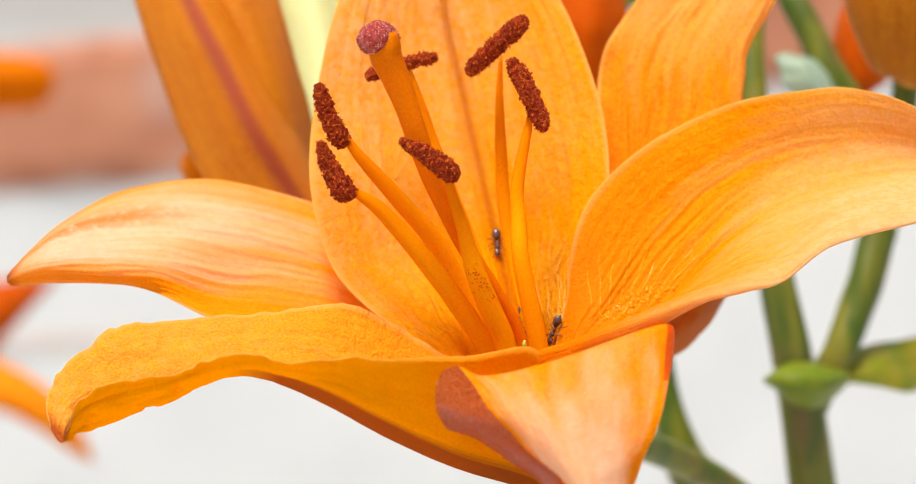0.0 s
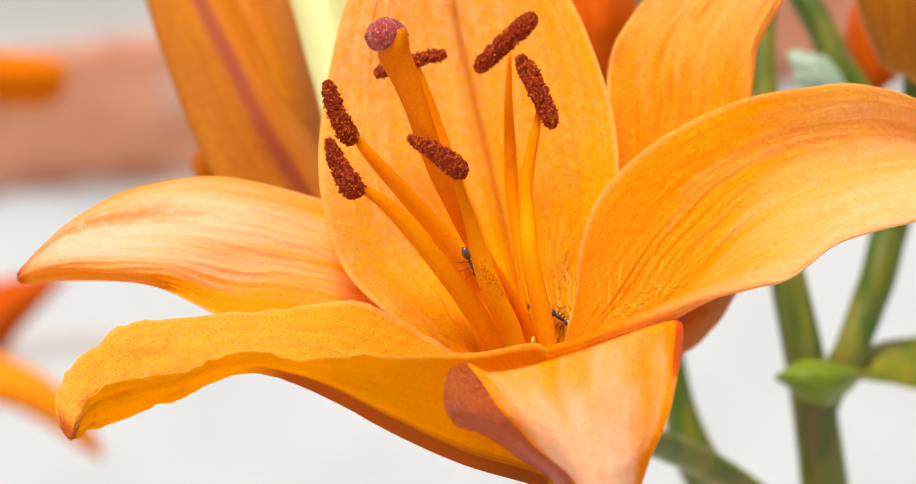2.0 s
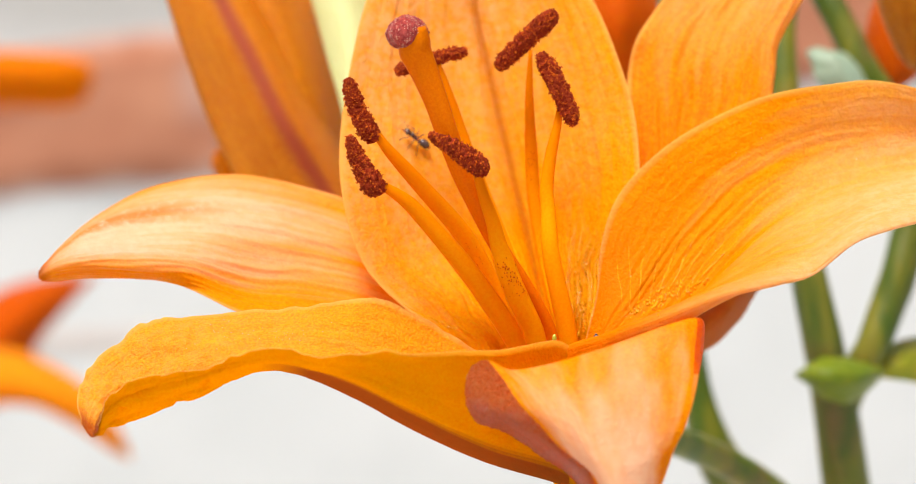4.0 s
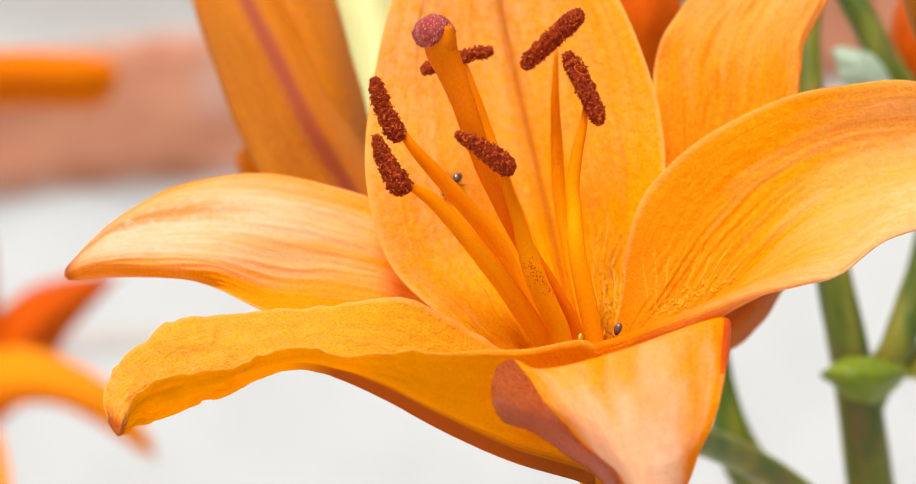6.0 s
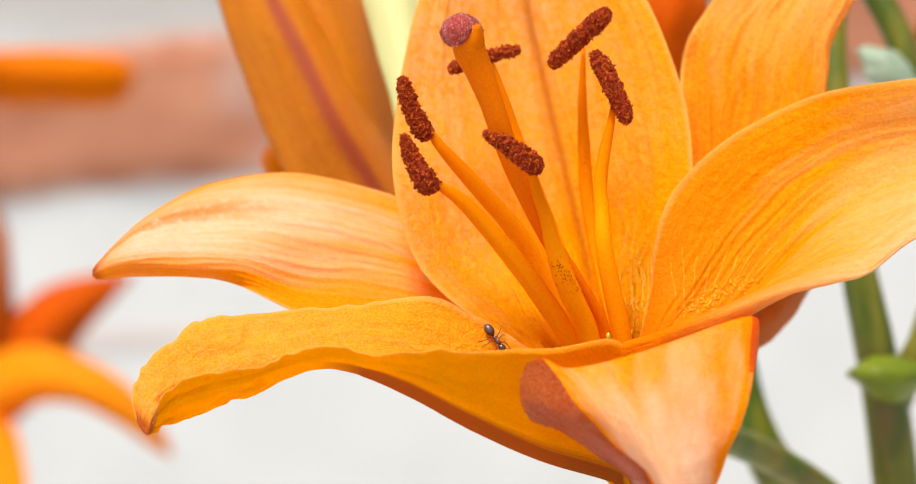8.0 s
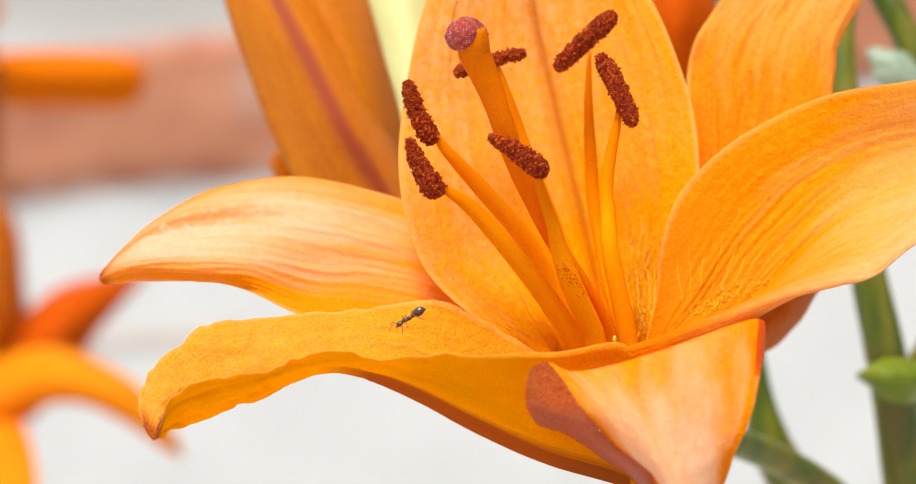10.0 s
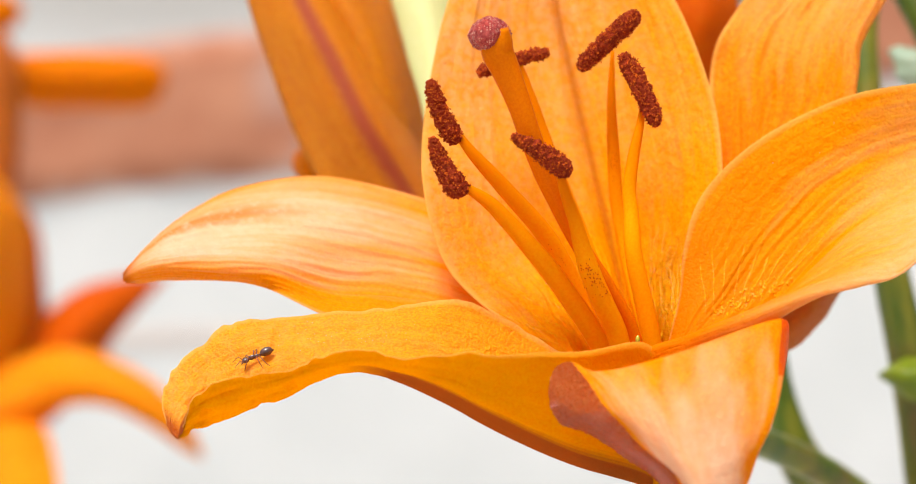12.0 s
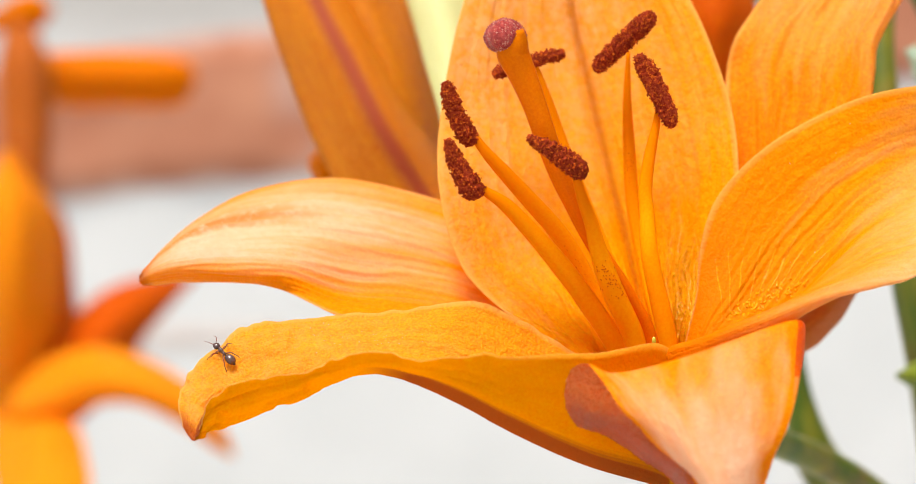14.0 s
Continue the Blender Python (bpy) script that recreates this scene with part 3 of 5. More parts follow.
petal("right", [
    [(11.7, 0.0, -34.5), (13.1, -3.0, -34.9), (14.4, -3.8, -34.0), (14.4, -3.3, -34.3)],
    [(12.4, 2.0, -26.6), (13.5, -3.0, -30.0), (9.1, -6.8, -24.6), (9.9, -5.2, -26.3)],
    [(13.0, 3.0, -18.2), (13.6, -3.8, -23.4), (9.6, -9.8, -16.0), (11.3, -10.5, -18.9)],
    [(14.8, 5.0, -9.4), (17.1, -2.2, -17.3), (15.5, -11.2, -13.1), (16.6, -12.4, -15.9)],
    [(15.9, 7.0, -1.3), (24.2, 1.0, -12.2), (21.9, -13.5, -10.4), (23.0, -14.6, -13.4)],
    [(18.8, 9.0, 6.5), (32.2, 5.0, -3.9), (30.2, -14.2, -7.3), (30.4, -15.0, -8.7)],
    [(27.0, 11.0, 13.9), (39.4, 8.0, 3.0), (37.6, -13.5, -5.4), (37.8, -13.9, -6.0)],
    [(37.8, 12.0, 19.3), (47.1, 10.0, 7.6), (42.9, -12.0, -4.1), (42.9, -11.6, -4.4)],
    [(48.2, 12.0, 21.4), (55.5, 11.0, 9.9), (49.9, -9.0, 0.4), (50.0, -8.6, 0.1)],
    [(56.3, 11.0, 21.7), (63.8, 11.0, 10.7), (59.4, -6.0, 2.8), (59.4, -5.6, 2.4)],
    [(66.3, 9.0, 17.9), (71.4, 10.0, 9.4), (69.0, -1.5, 4.5), (69.1, -1.0, 4.2)],
    [(78.0, 8.0, 6.9), (78.5, 8.0, 6.1), (78.0, 7.0, 5.4), (78.1, 7.6, 5.1)],
], "large spreading orange petal with a wavy margin", PETAL_MILD, seed=3.0, groove=-0.5, groove_at=0.36, ripple=0.3, waves=5, cols=190, rows=130, folds=((44, 0.55, 0.4, 0.08, 0.66, 0.14, 0.62), (22, 0.14, 0.3, -0.02, 0.7, 0.4, 1.0)))
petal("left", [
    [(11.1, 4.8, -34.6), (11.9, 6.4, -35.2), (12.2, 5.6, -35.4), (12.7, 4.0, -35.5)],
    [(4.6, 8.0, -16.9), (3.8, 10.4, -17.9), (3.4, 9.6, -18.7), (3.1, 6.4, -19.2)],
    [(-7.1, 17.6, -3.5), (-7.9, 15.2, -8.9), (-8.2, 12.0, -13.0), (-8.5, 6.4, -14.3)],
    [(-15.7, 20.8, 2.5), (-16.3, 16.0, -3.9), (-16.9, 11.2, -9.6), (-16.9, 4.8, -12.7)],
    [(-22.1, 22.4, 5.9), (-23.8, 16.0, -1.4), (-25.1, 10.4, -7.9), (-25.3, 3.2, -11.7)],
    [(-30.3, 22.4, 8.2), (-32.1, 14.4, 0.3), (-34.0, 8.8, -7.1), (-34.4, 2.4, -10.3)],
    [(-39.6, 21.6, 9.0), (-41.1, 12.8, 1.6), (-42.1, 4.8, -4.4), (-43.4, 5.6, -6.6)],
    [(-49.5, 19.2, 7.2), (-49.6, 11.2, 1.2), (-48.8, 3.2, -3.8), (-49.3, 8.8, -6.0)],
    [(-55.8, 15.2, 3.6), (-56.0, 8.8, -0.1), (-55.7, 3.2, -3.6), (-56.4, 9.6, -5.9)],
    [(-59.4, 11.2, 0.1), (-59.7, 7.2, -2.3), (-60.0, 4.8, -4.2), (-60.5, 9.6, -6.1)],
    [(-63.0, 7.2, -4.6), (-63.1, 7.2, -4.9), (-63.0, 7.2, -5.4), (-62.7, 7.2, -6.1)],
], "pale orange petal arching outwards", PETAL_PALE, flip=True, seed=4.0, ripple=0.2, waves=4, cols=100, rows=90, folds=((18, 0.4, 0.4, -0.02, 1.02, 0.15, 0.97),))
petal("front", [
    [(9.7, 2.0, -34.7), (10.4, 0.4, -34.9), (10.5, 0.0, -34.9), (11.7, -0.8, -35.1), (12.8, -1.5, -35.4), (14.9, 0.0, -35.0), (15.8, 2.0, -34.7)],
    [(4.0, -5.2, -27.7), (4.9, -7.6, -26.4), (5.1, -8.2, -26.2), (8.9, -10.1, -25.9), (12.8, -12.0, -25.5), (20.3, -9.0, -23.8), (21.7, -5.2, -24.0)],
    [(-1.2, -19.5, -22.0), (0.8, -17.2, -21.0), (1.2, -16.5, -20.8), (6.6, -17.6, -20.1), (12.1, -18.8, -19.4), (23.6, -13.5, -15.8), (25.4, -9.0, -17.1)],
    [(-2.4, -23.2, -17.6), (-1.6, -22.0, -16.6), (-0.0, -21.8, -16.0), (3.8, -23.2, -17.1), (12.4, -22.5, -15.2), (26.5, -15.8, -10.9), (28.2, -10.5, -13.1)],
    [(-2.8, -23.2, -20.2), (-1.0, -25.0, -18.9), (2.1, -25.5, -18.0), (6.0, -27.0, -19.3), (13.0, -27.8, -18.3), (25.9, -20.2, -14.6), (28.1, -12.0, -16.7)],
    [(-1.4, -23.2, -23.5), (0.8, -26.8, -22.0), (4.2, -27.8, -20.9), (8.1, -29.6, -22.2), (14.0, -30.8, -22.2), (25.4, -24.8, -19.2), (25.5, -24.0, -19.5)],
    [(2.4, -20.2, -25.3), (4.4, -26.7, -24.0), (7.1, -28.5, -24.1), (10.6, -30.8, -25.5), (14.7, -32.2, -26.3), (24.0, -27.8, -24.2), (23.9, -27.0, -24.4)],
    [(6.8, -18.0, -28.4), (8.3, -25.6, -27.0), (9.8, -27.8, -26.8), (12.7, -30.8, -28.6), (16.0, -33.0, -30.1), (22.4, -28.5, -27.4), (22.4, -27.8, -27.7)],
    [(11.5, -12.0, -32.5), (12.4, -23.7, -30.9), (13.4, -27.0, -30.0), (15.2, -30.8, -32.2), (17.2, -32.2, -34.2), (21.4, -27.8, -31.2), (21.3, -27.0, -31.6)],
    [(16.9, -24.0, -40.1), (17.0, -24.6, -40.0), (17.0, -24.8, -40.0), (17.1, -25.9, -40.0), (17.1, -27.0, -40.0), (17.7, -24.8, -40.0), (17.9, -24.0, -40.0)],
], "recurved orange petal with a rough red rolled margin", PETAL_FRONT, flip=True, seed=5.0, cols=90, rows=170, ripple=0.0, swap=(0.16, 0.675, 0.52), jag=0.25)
petal("low", [
    [(11.4, 4.0, -34.5), (11.8, 0.0, -35.4), (12.4, -1.5, -35.1), (12.7, -3.0, -34.4)],
    [(8.5, 1.0, -27.0), (10.6, -3.0, -34.1), (11.0, -6.0, -32.8), (12.0, -9.0, -19.0)],
    [(5.3, 0.0, -18.9), (9.1, -6.0, -31.9), (9.4, -9.8, -30.3), (9.7, -12.0, -13.9)],
    [(-2.3, -3.0, -15.2), (-0.7, -9.0, -28.6), (-0.3, -15.0, -27.0), (1.2, -18.0, -14.8)],
    [(-7.4, -3.0, -11.9), (-9.4, -10.5, -24.8), (-8.8, -17.2, -23.1), (-8.5, -21.0, -14.9)],
    [(-14.5, -3.0, -8.7), (-17.2, -10.5, -20.9), (-16.1, -18.8, -19.4), (-14.8, -22.5, -14.8)],
    [(-22.2, -2.2, -8.9), (-23.4, -10.5, -18.0), (-22.2, -18.8, -17.4), (-21.0, -23.2, -15.2)],
    [(-30.5, -1.5, -10.1), (-28.8, -10.5, -17.1), (-27.5, -18.8, -16.4), (-25.6, -22.5, -14.5)],
    [(-38.6, -1.5, -10.7), (-34.0, -10.5, -18.6), (-32.9, -18.8, -17.1), (-32.4, -21.8, -15.2)],
    [(-45.2, -2.2, -11.5), (-39.0, -10.5, -20.8), (-37.9, -18.0, -19.2), (-37.4, -21.0, -17.3)],
    [(-50.1, -3.8, -14.0), (-44.3, -10.5, -23.2), (-43.2, -17.2, -20.9), (-42.7, -20.2, -17.6)],
    [(-53.6, -6.8, -17.9), (-48.4, -11.2, -25.0), (-47.7, -16.5, -22.5), (-47.3, -19.5, -19.3)],
    [(-54.7, -9.8, -21.2), (-50.7, -12.8, -25.9), (-50.0, -16.5, -23.8), (-49.2, -18.8, -21.1)],
    [(-53.5, -13.5, -24.5), (-51.8, -15.0, -26.0), (-51.3, -15.8, -25.4), (-50.6, -17.2, -24.5)],
], "channelled orange petal with a crinkled edge", flip=True, seed=6.0, cols=46, rows=190, ripple=0.3, waves=8, jag=1.2, back=LOW_BACK, folds=((12, 0.4, 0.8, -0.02, 1.02, 0.15, 0.99), (5, 1.1, 1.0, 0.1, 1.02, 0.55, 1.0)))


def stamen(line, ends, radius, bend, seed, key="", taper=0.2):
    f = part("stamen", tube_mesh(line, flat=0.8, rough=0.05, seed=seed), FILAMENT, flower, "slender orange filament")
    if key:
        PETALS[key] = f
    part("anther", pod_mesh(ends[0], ends[1], radius, bend, taper, seed=seed), [POLLEN, POLLEN_LIT], f, "anther thick with rust-red pollen")


stamen([(11.3, 1.5, -24.6, 1.29), (11.1, 0.8, -14.9, 1.36), (8.7, 0.0, -2.9, 1.20), (8.3, 1.5, 3.5, 1.04), (8.1, 2.2, 6.8, 0.97), (8.8, 3.0, 11.6, 0.81), (9.7, 3.8, 15.7, 0.57), (9.9, 3.8, 17.7, 0.32)], ((7.2, 3.0, 25.4), (12.1, 2.2, 15.2)), 1.28, 0.24, 1.0)
stamen([(11.9, 6.0, -24.9, 1.06), (11.0, 7.5, -15.2, 1.15), (9.0, 11.2, -7.1, 1.08), (7.7, 12.8, -1.3, 1.00), (6.5, 13.5, 6.2, 1.00), (6.1, 13.5, 13.7, 0.83), (5.9, 12.8, 20.3, 0.58), (6.1, 12.0, 26.5, 0.25)], ((9.7, 6.0, 31.3), (1.2, 9.0, 23.6)), 1.44, -0.08, 2.0, "thin")
stamen([(8.6, 6.0, -24.9, 0.90), (6.2, 9.0, -12.0, 0.99), (1.3, 10.5, 1.2, 0.99), (-2.8, 10.5, 11.9, 0.91), (-5.3, 9.8, 19.3, 0.74), (-7.2, 9.0, 25.0, 0.33)], ((-2.8, 9.0, 26.1), (-13.1, 9.0, 23.2)), 1.12, -0.32, 3.0)
stamen([(8.2, 1.5, -24.6, 1.45), (4.3, 2.2, -15.0, 1.53), (0.4, 1.5, -6.9, 1.53), (-3.4, 0.0, 0.3, 1.36), (-9.3, -1.4, 7.1, 1.11), (-13.5, -2.5, 11.8, 0.79), (-15.6, -2.9, 14.8, 0.39)], ((-19.0, -3.9, 21.5), (-15.3, -2.9, 12.8)), 1.36, -0.40, 4.0, "long")
stamen([(8.4, -1.4, -24.4, 1.27), (4.0, -2.0, -14.7, 1.43), (-1.1, -3.9, -6.8, 1.42), (-6.2, -5.9, -0.3, 1.25), (-10.4, -7.3, 4.3, 1.01), (-13.0, -7.8, 6.2, 0.70), (-14.5, -8.3, 7.2, 0.39)], ((-18.5, -9.2, 13.5), (-14.3, -8.3, 5.5)), 1.28, -0.40, 5.0, taper=0.55)
stamen([(8.1, -3.9, -24.2, 1.19), (6.5, -4.9, -14.2, 1.42), (4.4, -6.4, -9.1, 1.49), (2.7, -7.8, -5.0, 1.41), (1.5, -8.8, -1.2, 1.17), (0.6, -9.8, 2.2, 0.94), (-0.5, -10.7, 5.3, 0.77), (-1.2, -11.7, 7.7, 0.61), (-2.0, -12.7, 9.9, 0.31)], ((-7.7, -14.6, 13.4), (0.1, -12.7, 8.3)), 1.12, 0.24, 6.0, "speckled", taper=0.7)

style = part("pistil", tube_mesh([(9.6, -1.3, -24.4, 1.19), (8.6, -2.0, -13.9, 1.11), (5.0, -3.9, -6.8, 1.19), (2.4, -5.2, -2.8, 1.18), (0.2, -6.5, 1.1, 1.25), (-1.7, -7.8, 5.0, 1.33), (-3.5, -9.1, 8.8, 1.40), (-5.3, -10.4, 13.8, 1.51), (-6.7, -11.1, 18.0, 1.62), (-8.4, -11.7, 22.3, 1.93), (-9.4, -12.3, 24.6, 2.16), (-9.2, -13.1, 26.1, 1.84), (-8.9, -13.8, 27.6, 0.99)], rings=60, sides=20, ribs=0.06), STYLE, flower, "stout deep orange style")
PETALS["style"] = style

bm = bmesh.new()
KNOB = Vector((-10.6, -12.7, 26.9))
for a in (20, 140, 260):
    o = Vector((0.85 * math.cos(radians(a)), 0.8 * math.sin(radians(a)), 0.0))
    blob(bm, KNOB + o, (2.15, 2.0, 2.2), u=34, v=24)
for v in bm.verts:
    v.co += 0.12 * noise.noise(v.co * 4.0) * (v.co - KNOB).normalized()
    v.co.z -= 0.18 * abs(v.co.x - KNOB.x - 0.2) if v.co.z > KNOB.z else 0
    v.co = place(v.co)
pick = random.Random(11)
for c in [v.co.copy() for v in bm.verts if pick.random() < 0.6]:
    r = pick.uniform(0.00006, 0.00013)
    grain(bm, Matrix.Translation(c) @ Matrix.Diagonal((r, r, r, 1)), 1 if pick.random() < 0.36 else 0)
part("stigma", bm, [STIGMA, GLITTER], style, "purplish-red sticky three-lobed stigma")


TREES = {}


def footing(x, z, key, within=False):
    """The nearest place on a part of the flower, as seen from the front, at x and z, with its normal."""
    ob = PETALS[key]
    if key not in TREES:
        off = FLOWER_AT
        TREES[key] = BVHTree.FromPolygons([v.co + off for v in ob.data.vertices], [tuple(p.vertices) for p in ob.data.polygons])
    eye = Vector((0, -BACK, EYE))
    way = (place((x, 0, z)) - eye).normalized()
    hit, normal, _, _ = TREES[key].ray_cast(eye, way)
    if hit is None:
        return TREES[key].find_nearest(place((x, -10, z)))[:2]
    if within:
        inner = TREES[key].ray_cast(hit + way * 0.0001, way)[:2]
        if inner[0] is not None:
            return inner[0], inner[1] if inner[1].dot(way) > 0 else -inner[1]
    if normal.dot(way) > 0:
        normal = -normal
    return hit, normal


def scatter(name, key, spots, size, mat, label, seed, long=1.0, parent=None, lift=0.3, aim=(0.0, 1.0)):
    """Small grains or ridges lying on one part of the flower: spots are (x, z, spread x, spread z, count) in millimetres."""
    pick = random.Random(seed)
    bm = bmesh.new()
    for x, z, sx, sz, count in spots:
        for _ in range(count):
            hit, n = footing(x + pick.gauss(0, sx), z + pick.gauss(0, sz), key)
            r = size * pick.uniform(0.55, 1.3) / 1000
            up = Vector((aim[0] + pick.gauss(0, 0.15), 0, aim[1]))
            up = (up - n * up.dot(n)).normalized()
            m = Matrix((up.cross(n), up, n)).transposed().to_4x4()
            m.translation = hit + n * r * lift
            if long == 1.0:
                grain(bm, m @ Matrix.Diagonal((r, r, r, 1)))
            else:
                one = bmesh.new()
                blob(one, m.translation, (r, r * long * pick.uniform(0.6, 1.4), r * 0.8), m.to_3x3().to_4x4(), u=8, v=6)
                part(name, one, mat, parent or PETALS[key], label)
    if long == 1.0:
        part(name, bm, mat, parent or PETALS[key], label)


bm = bmesh.new()
blob(bm, place((8.9, -7.2, -13.7)), (0.0003, 0.0003, 0.0006), u=16, v=12)
part("nectary", bm, NECTAR, style, "pale green nectary at the foot of the style")

PAPILLA = petal_material("papilla", (0.98, 0.40, 0.0003, 1), (1.0, 0.55, 0.005, 1), glow=0.35, rough=0.2, gloss=0.42, margin=0.0)
DUST = plain_material("pale_dust", (0.7, 0.5, 0.3, 1), (0.9, 0.8, 0.6, 1), 900.0, 0.6)
scatter("papilla", "back", [(12.1, -4.0, 1.2, 3.0, 10), (13.3, -8.5, 1.0, 2.4, 10)], 0.22, PAPILLA, "fleshy yellow-orange ridge in the throat", 3, long=3.0, lift=0.0)
scatter("papilla", "right", [(20.5, -10.6, 1.0, 0.45, 22), (22.5, -9.4, 1.0, 0.45, 34), (24.5, -8.1, 1.0, 0.45, 34), (26.9, -7.1, 1.0, 0.45, 24), (28.6, -6.1, 1.0, 0.45, 12)], 0.17, PAPILLA, "small yellow-orange nectary bump", 4, long=1.4, lift=0.0)


def throat_ridge(key, start, end, radius, wave, seed):
    """One fleshy, uneven raised line on a petal, from the throat outwards."""
    bm = bmesh.new()
    loops, n = [], 26
    stops = []
    for i in range(n + 1):
        f = i / n
        swing = wave * noise.noise(Vector((f * 4.5, seed, 0.3)))
        stops.append(footing(start[0] + (end[0] - start[0]) * f + swing, start[1] + (end[1] - start[1]) * f, key))
    for i in range(n + 1):
        d = (stops[min(i + 1, n)][0] - stops[max(i - 1, 0)][0]).normalized()
        up = stops[i][1]
        side = d.cross(up).normalized()
        f = i / n
        r = radius / 1000 * math.sin(math.pi * (0.06 + 0.88 * f)) * (0.75 + 0.75 * noise.noise(Vector((f * 9, seed * 3.1, 1.7))))
        loops.append([bm.verts.new(stops[i][0] - up * r * 0.45 + r * (math.cos(6.2832 * j / 8) * side + math.sin(6.2832 * j / 8) * up)) for j in range(8)])
    for i in range(n):
        for j in range(8):
            k = (j + 1) % 8
            bm.faces.new([loops[i][j], loops[i + 1][j], loops[i + 1][k], loops[i][k]])
    bm.faces.new(loops[0])
    bm.faces.new(loops[-1][::-1])
    bmesh.ops.recalc_face_normals(bm, faces=bm.faces)
    part("ridge", bm, PAPILLA, PETALS[key], "fleshy raised line running from the throat")


for n in range(11):
    x = 11.0 + 0.46 * n
    high = 2.5 - 0.25 * n + 2.6 * math.sin(2.7 * n)
    throat_ridge("back", (x + 0.1, -15.0 + 1.5 * math.sin(5.1 * n)), (x + 0.15 * math.sin(3.3 * n), high), 0.27, 1.3, 20 + n)
for n, (start, end) in enumerate((
    ((18.5, -10.8), (17.5, -2.8)),
    ((19.5, -10.6), (19.3, -1.2)),
    ((20.5, -10.4), (21.3, -1.2)),
    ((21.7, -10.0), (24.1, -0.0)),
    ((22.9, -9.4), (26.5, 0.8)),
    ((24.1, -8.8), (29.3, 1.6)),
    ((25.3, -8.2), (31.7, 2.1)),
    ((26.7, -7.4), (34.1, 1.5)),
    ((28.1, -6.7), (35.3, 0.7))
)):
    throat_ridge("right", start, end, 0.15, 0.3, 40 + n)
for n, (start, end) in enumerate((
    ((0.9, -13.5), (-7.5, -9.1)),
    ((-0.3, -14.1), (-9.9, -10.3)),
    ((0.5, -12.3), (-8.2, -6.7)),
    ((-1.1, -14.7), (-10.7, -11.9)),
    ((1.7, -12.3), (-5.8, -5.9)),
    ((-1.9, -14.3), (-11.9, -9.1)),
    ((2.1, -11.1), (-4.6, -5.1))
)):
    throat_ridge("back", start, end, 0.17, 0.5, 60 + n)

scatter("pollen_specks", "speckled", [(3.0, -5.7, 0.7, 1.1, 46), (4.6, -6.9, 0.5, 0.8, 14), (1.7, -4.1, 0.4, 0.6, 8)], 0.10, SPECK, "scattered rust-red pollen grains", 5)
scatter("pollen_specks", "thin", [(5.7, 10.3, 0.4, 1.1, 26), (7.0, -2.1, 0.5, 0.8, 4)], 0.08, SPECK, "scattered rust-red pollen grains", 6)
scatter("pollen_specks", "long", [(-1.9, -5.3, 2.1, 2.4, 22), (2.9, -11.7, 1.3, 1.6, 10)], 0.06, SPECK, "scattered rust-red pollen grains", 12)
scatter("dust", "low", [(-30.7, -13.3, 5.6, 0.8, 26), (-38.7, -12.9, 3.2, 1.1, 14), (-28.3, -14.1, 2.4, 0.5, 8)], 0.07, DUST, "pale dust specks", 7)
scatter("dust", "right", [(41.3, 13.1, 9.6, 4.0, 14), (33.3, -2.9, 4.8, 2.4, 6)], 0.06, DUST, "pale dust specks", 8)

# ---- the plant that carries it ----
PLANT_AT = Vector((0.055, 0.06, 0.0))
plant = thing("lily_plant", PLANT_AT, "green lily stems with buds, leaves and half-hidden blossoms", "plant")


def stalk(line, label="", **kw):
    return part("stem", tube_mesh(line, rings=50, sides=18, rough=0.12, **kw), STEM, plant, label)


stalk([(87.1, 130.0, -715.6, 6.96), (81.5, 124.0, -463.6, 6.42), (76.0, 118.0, -249.8, 5.68), (70.4, 110.0, -116.5, 4.93), (66.1, 102.0, -61.7, 4.53), (63.1, 97.0, -43.1, 4.27), (61.2, 94.0, -31.6, 4.03), (59.4, 92.0, -23.2, 3.70), (57.6, 91.0, -15.0, 3.49), (55.8, 90.0, -6.8, 3.17), (54.0, 90.0, 3.5, 2.86), (53.0, 92.0, 15.8, 2.57), (52.3, 94.0, 25.7, 2.48), (52.1, 96.0, 32.6, 2.39), (52.5, 98.0, 39.0, 2.29), (54.3, 102.0, 49.9, 2.11)])
stalk([(62.8, 94.0, -29.5, 2.58), (65.2, 94.0, -23.3, 2.89), (67.6, 94.0, -19.2, 3.00), (70.6, 96.0, -12.0, 3.22), (72.8, 97.0, -6.6, 3.28), (74.6, 99.0, -0.6, 3.29), (75.9, 100.0, 3.6, 3.25), (76.9, 102.0, 9.9, 2.95), (74.3, 102.0, 18.3, 2.74), (69.9, 102.0, 26.2, 2.84), (67.5, 102.0, 29.9, 2.84), (64.1, 104.0, 37.4, 2.75), (60.9, 106.0, 44.0, 2.66), (58.0, 110.0, 50.8, 2.36)])
stalk([(59.0, 98.0, -53.8, 2.82), (52.0, 92.0, -46.9, 2.78), (45.0, 84.0, -41.4, 2.72), (37.2, 76.0, -36.7, 2.67), (30.5, 66.0, -33.5, 2.51), (23.8, 52.0, -30.3, 2.23), (15.0, 20.0, -37.9, 1.53)])
stalk([(50.0, 110.0, -52.1, 4.29), (43.4, 108.0, -43.4, 4.27), (40.0, 106.0, -36.8, 3.61), (37.8, 106.0, -29.3, 2.98), (36.6, 106.0, -21.9, 2.55), (35.5, 106.0, -13.4, 2.13)])
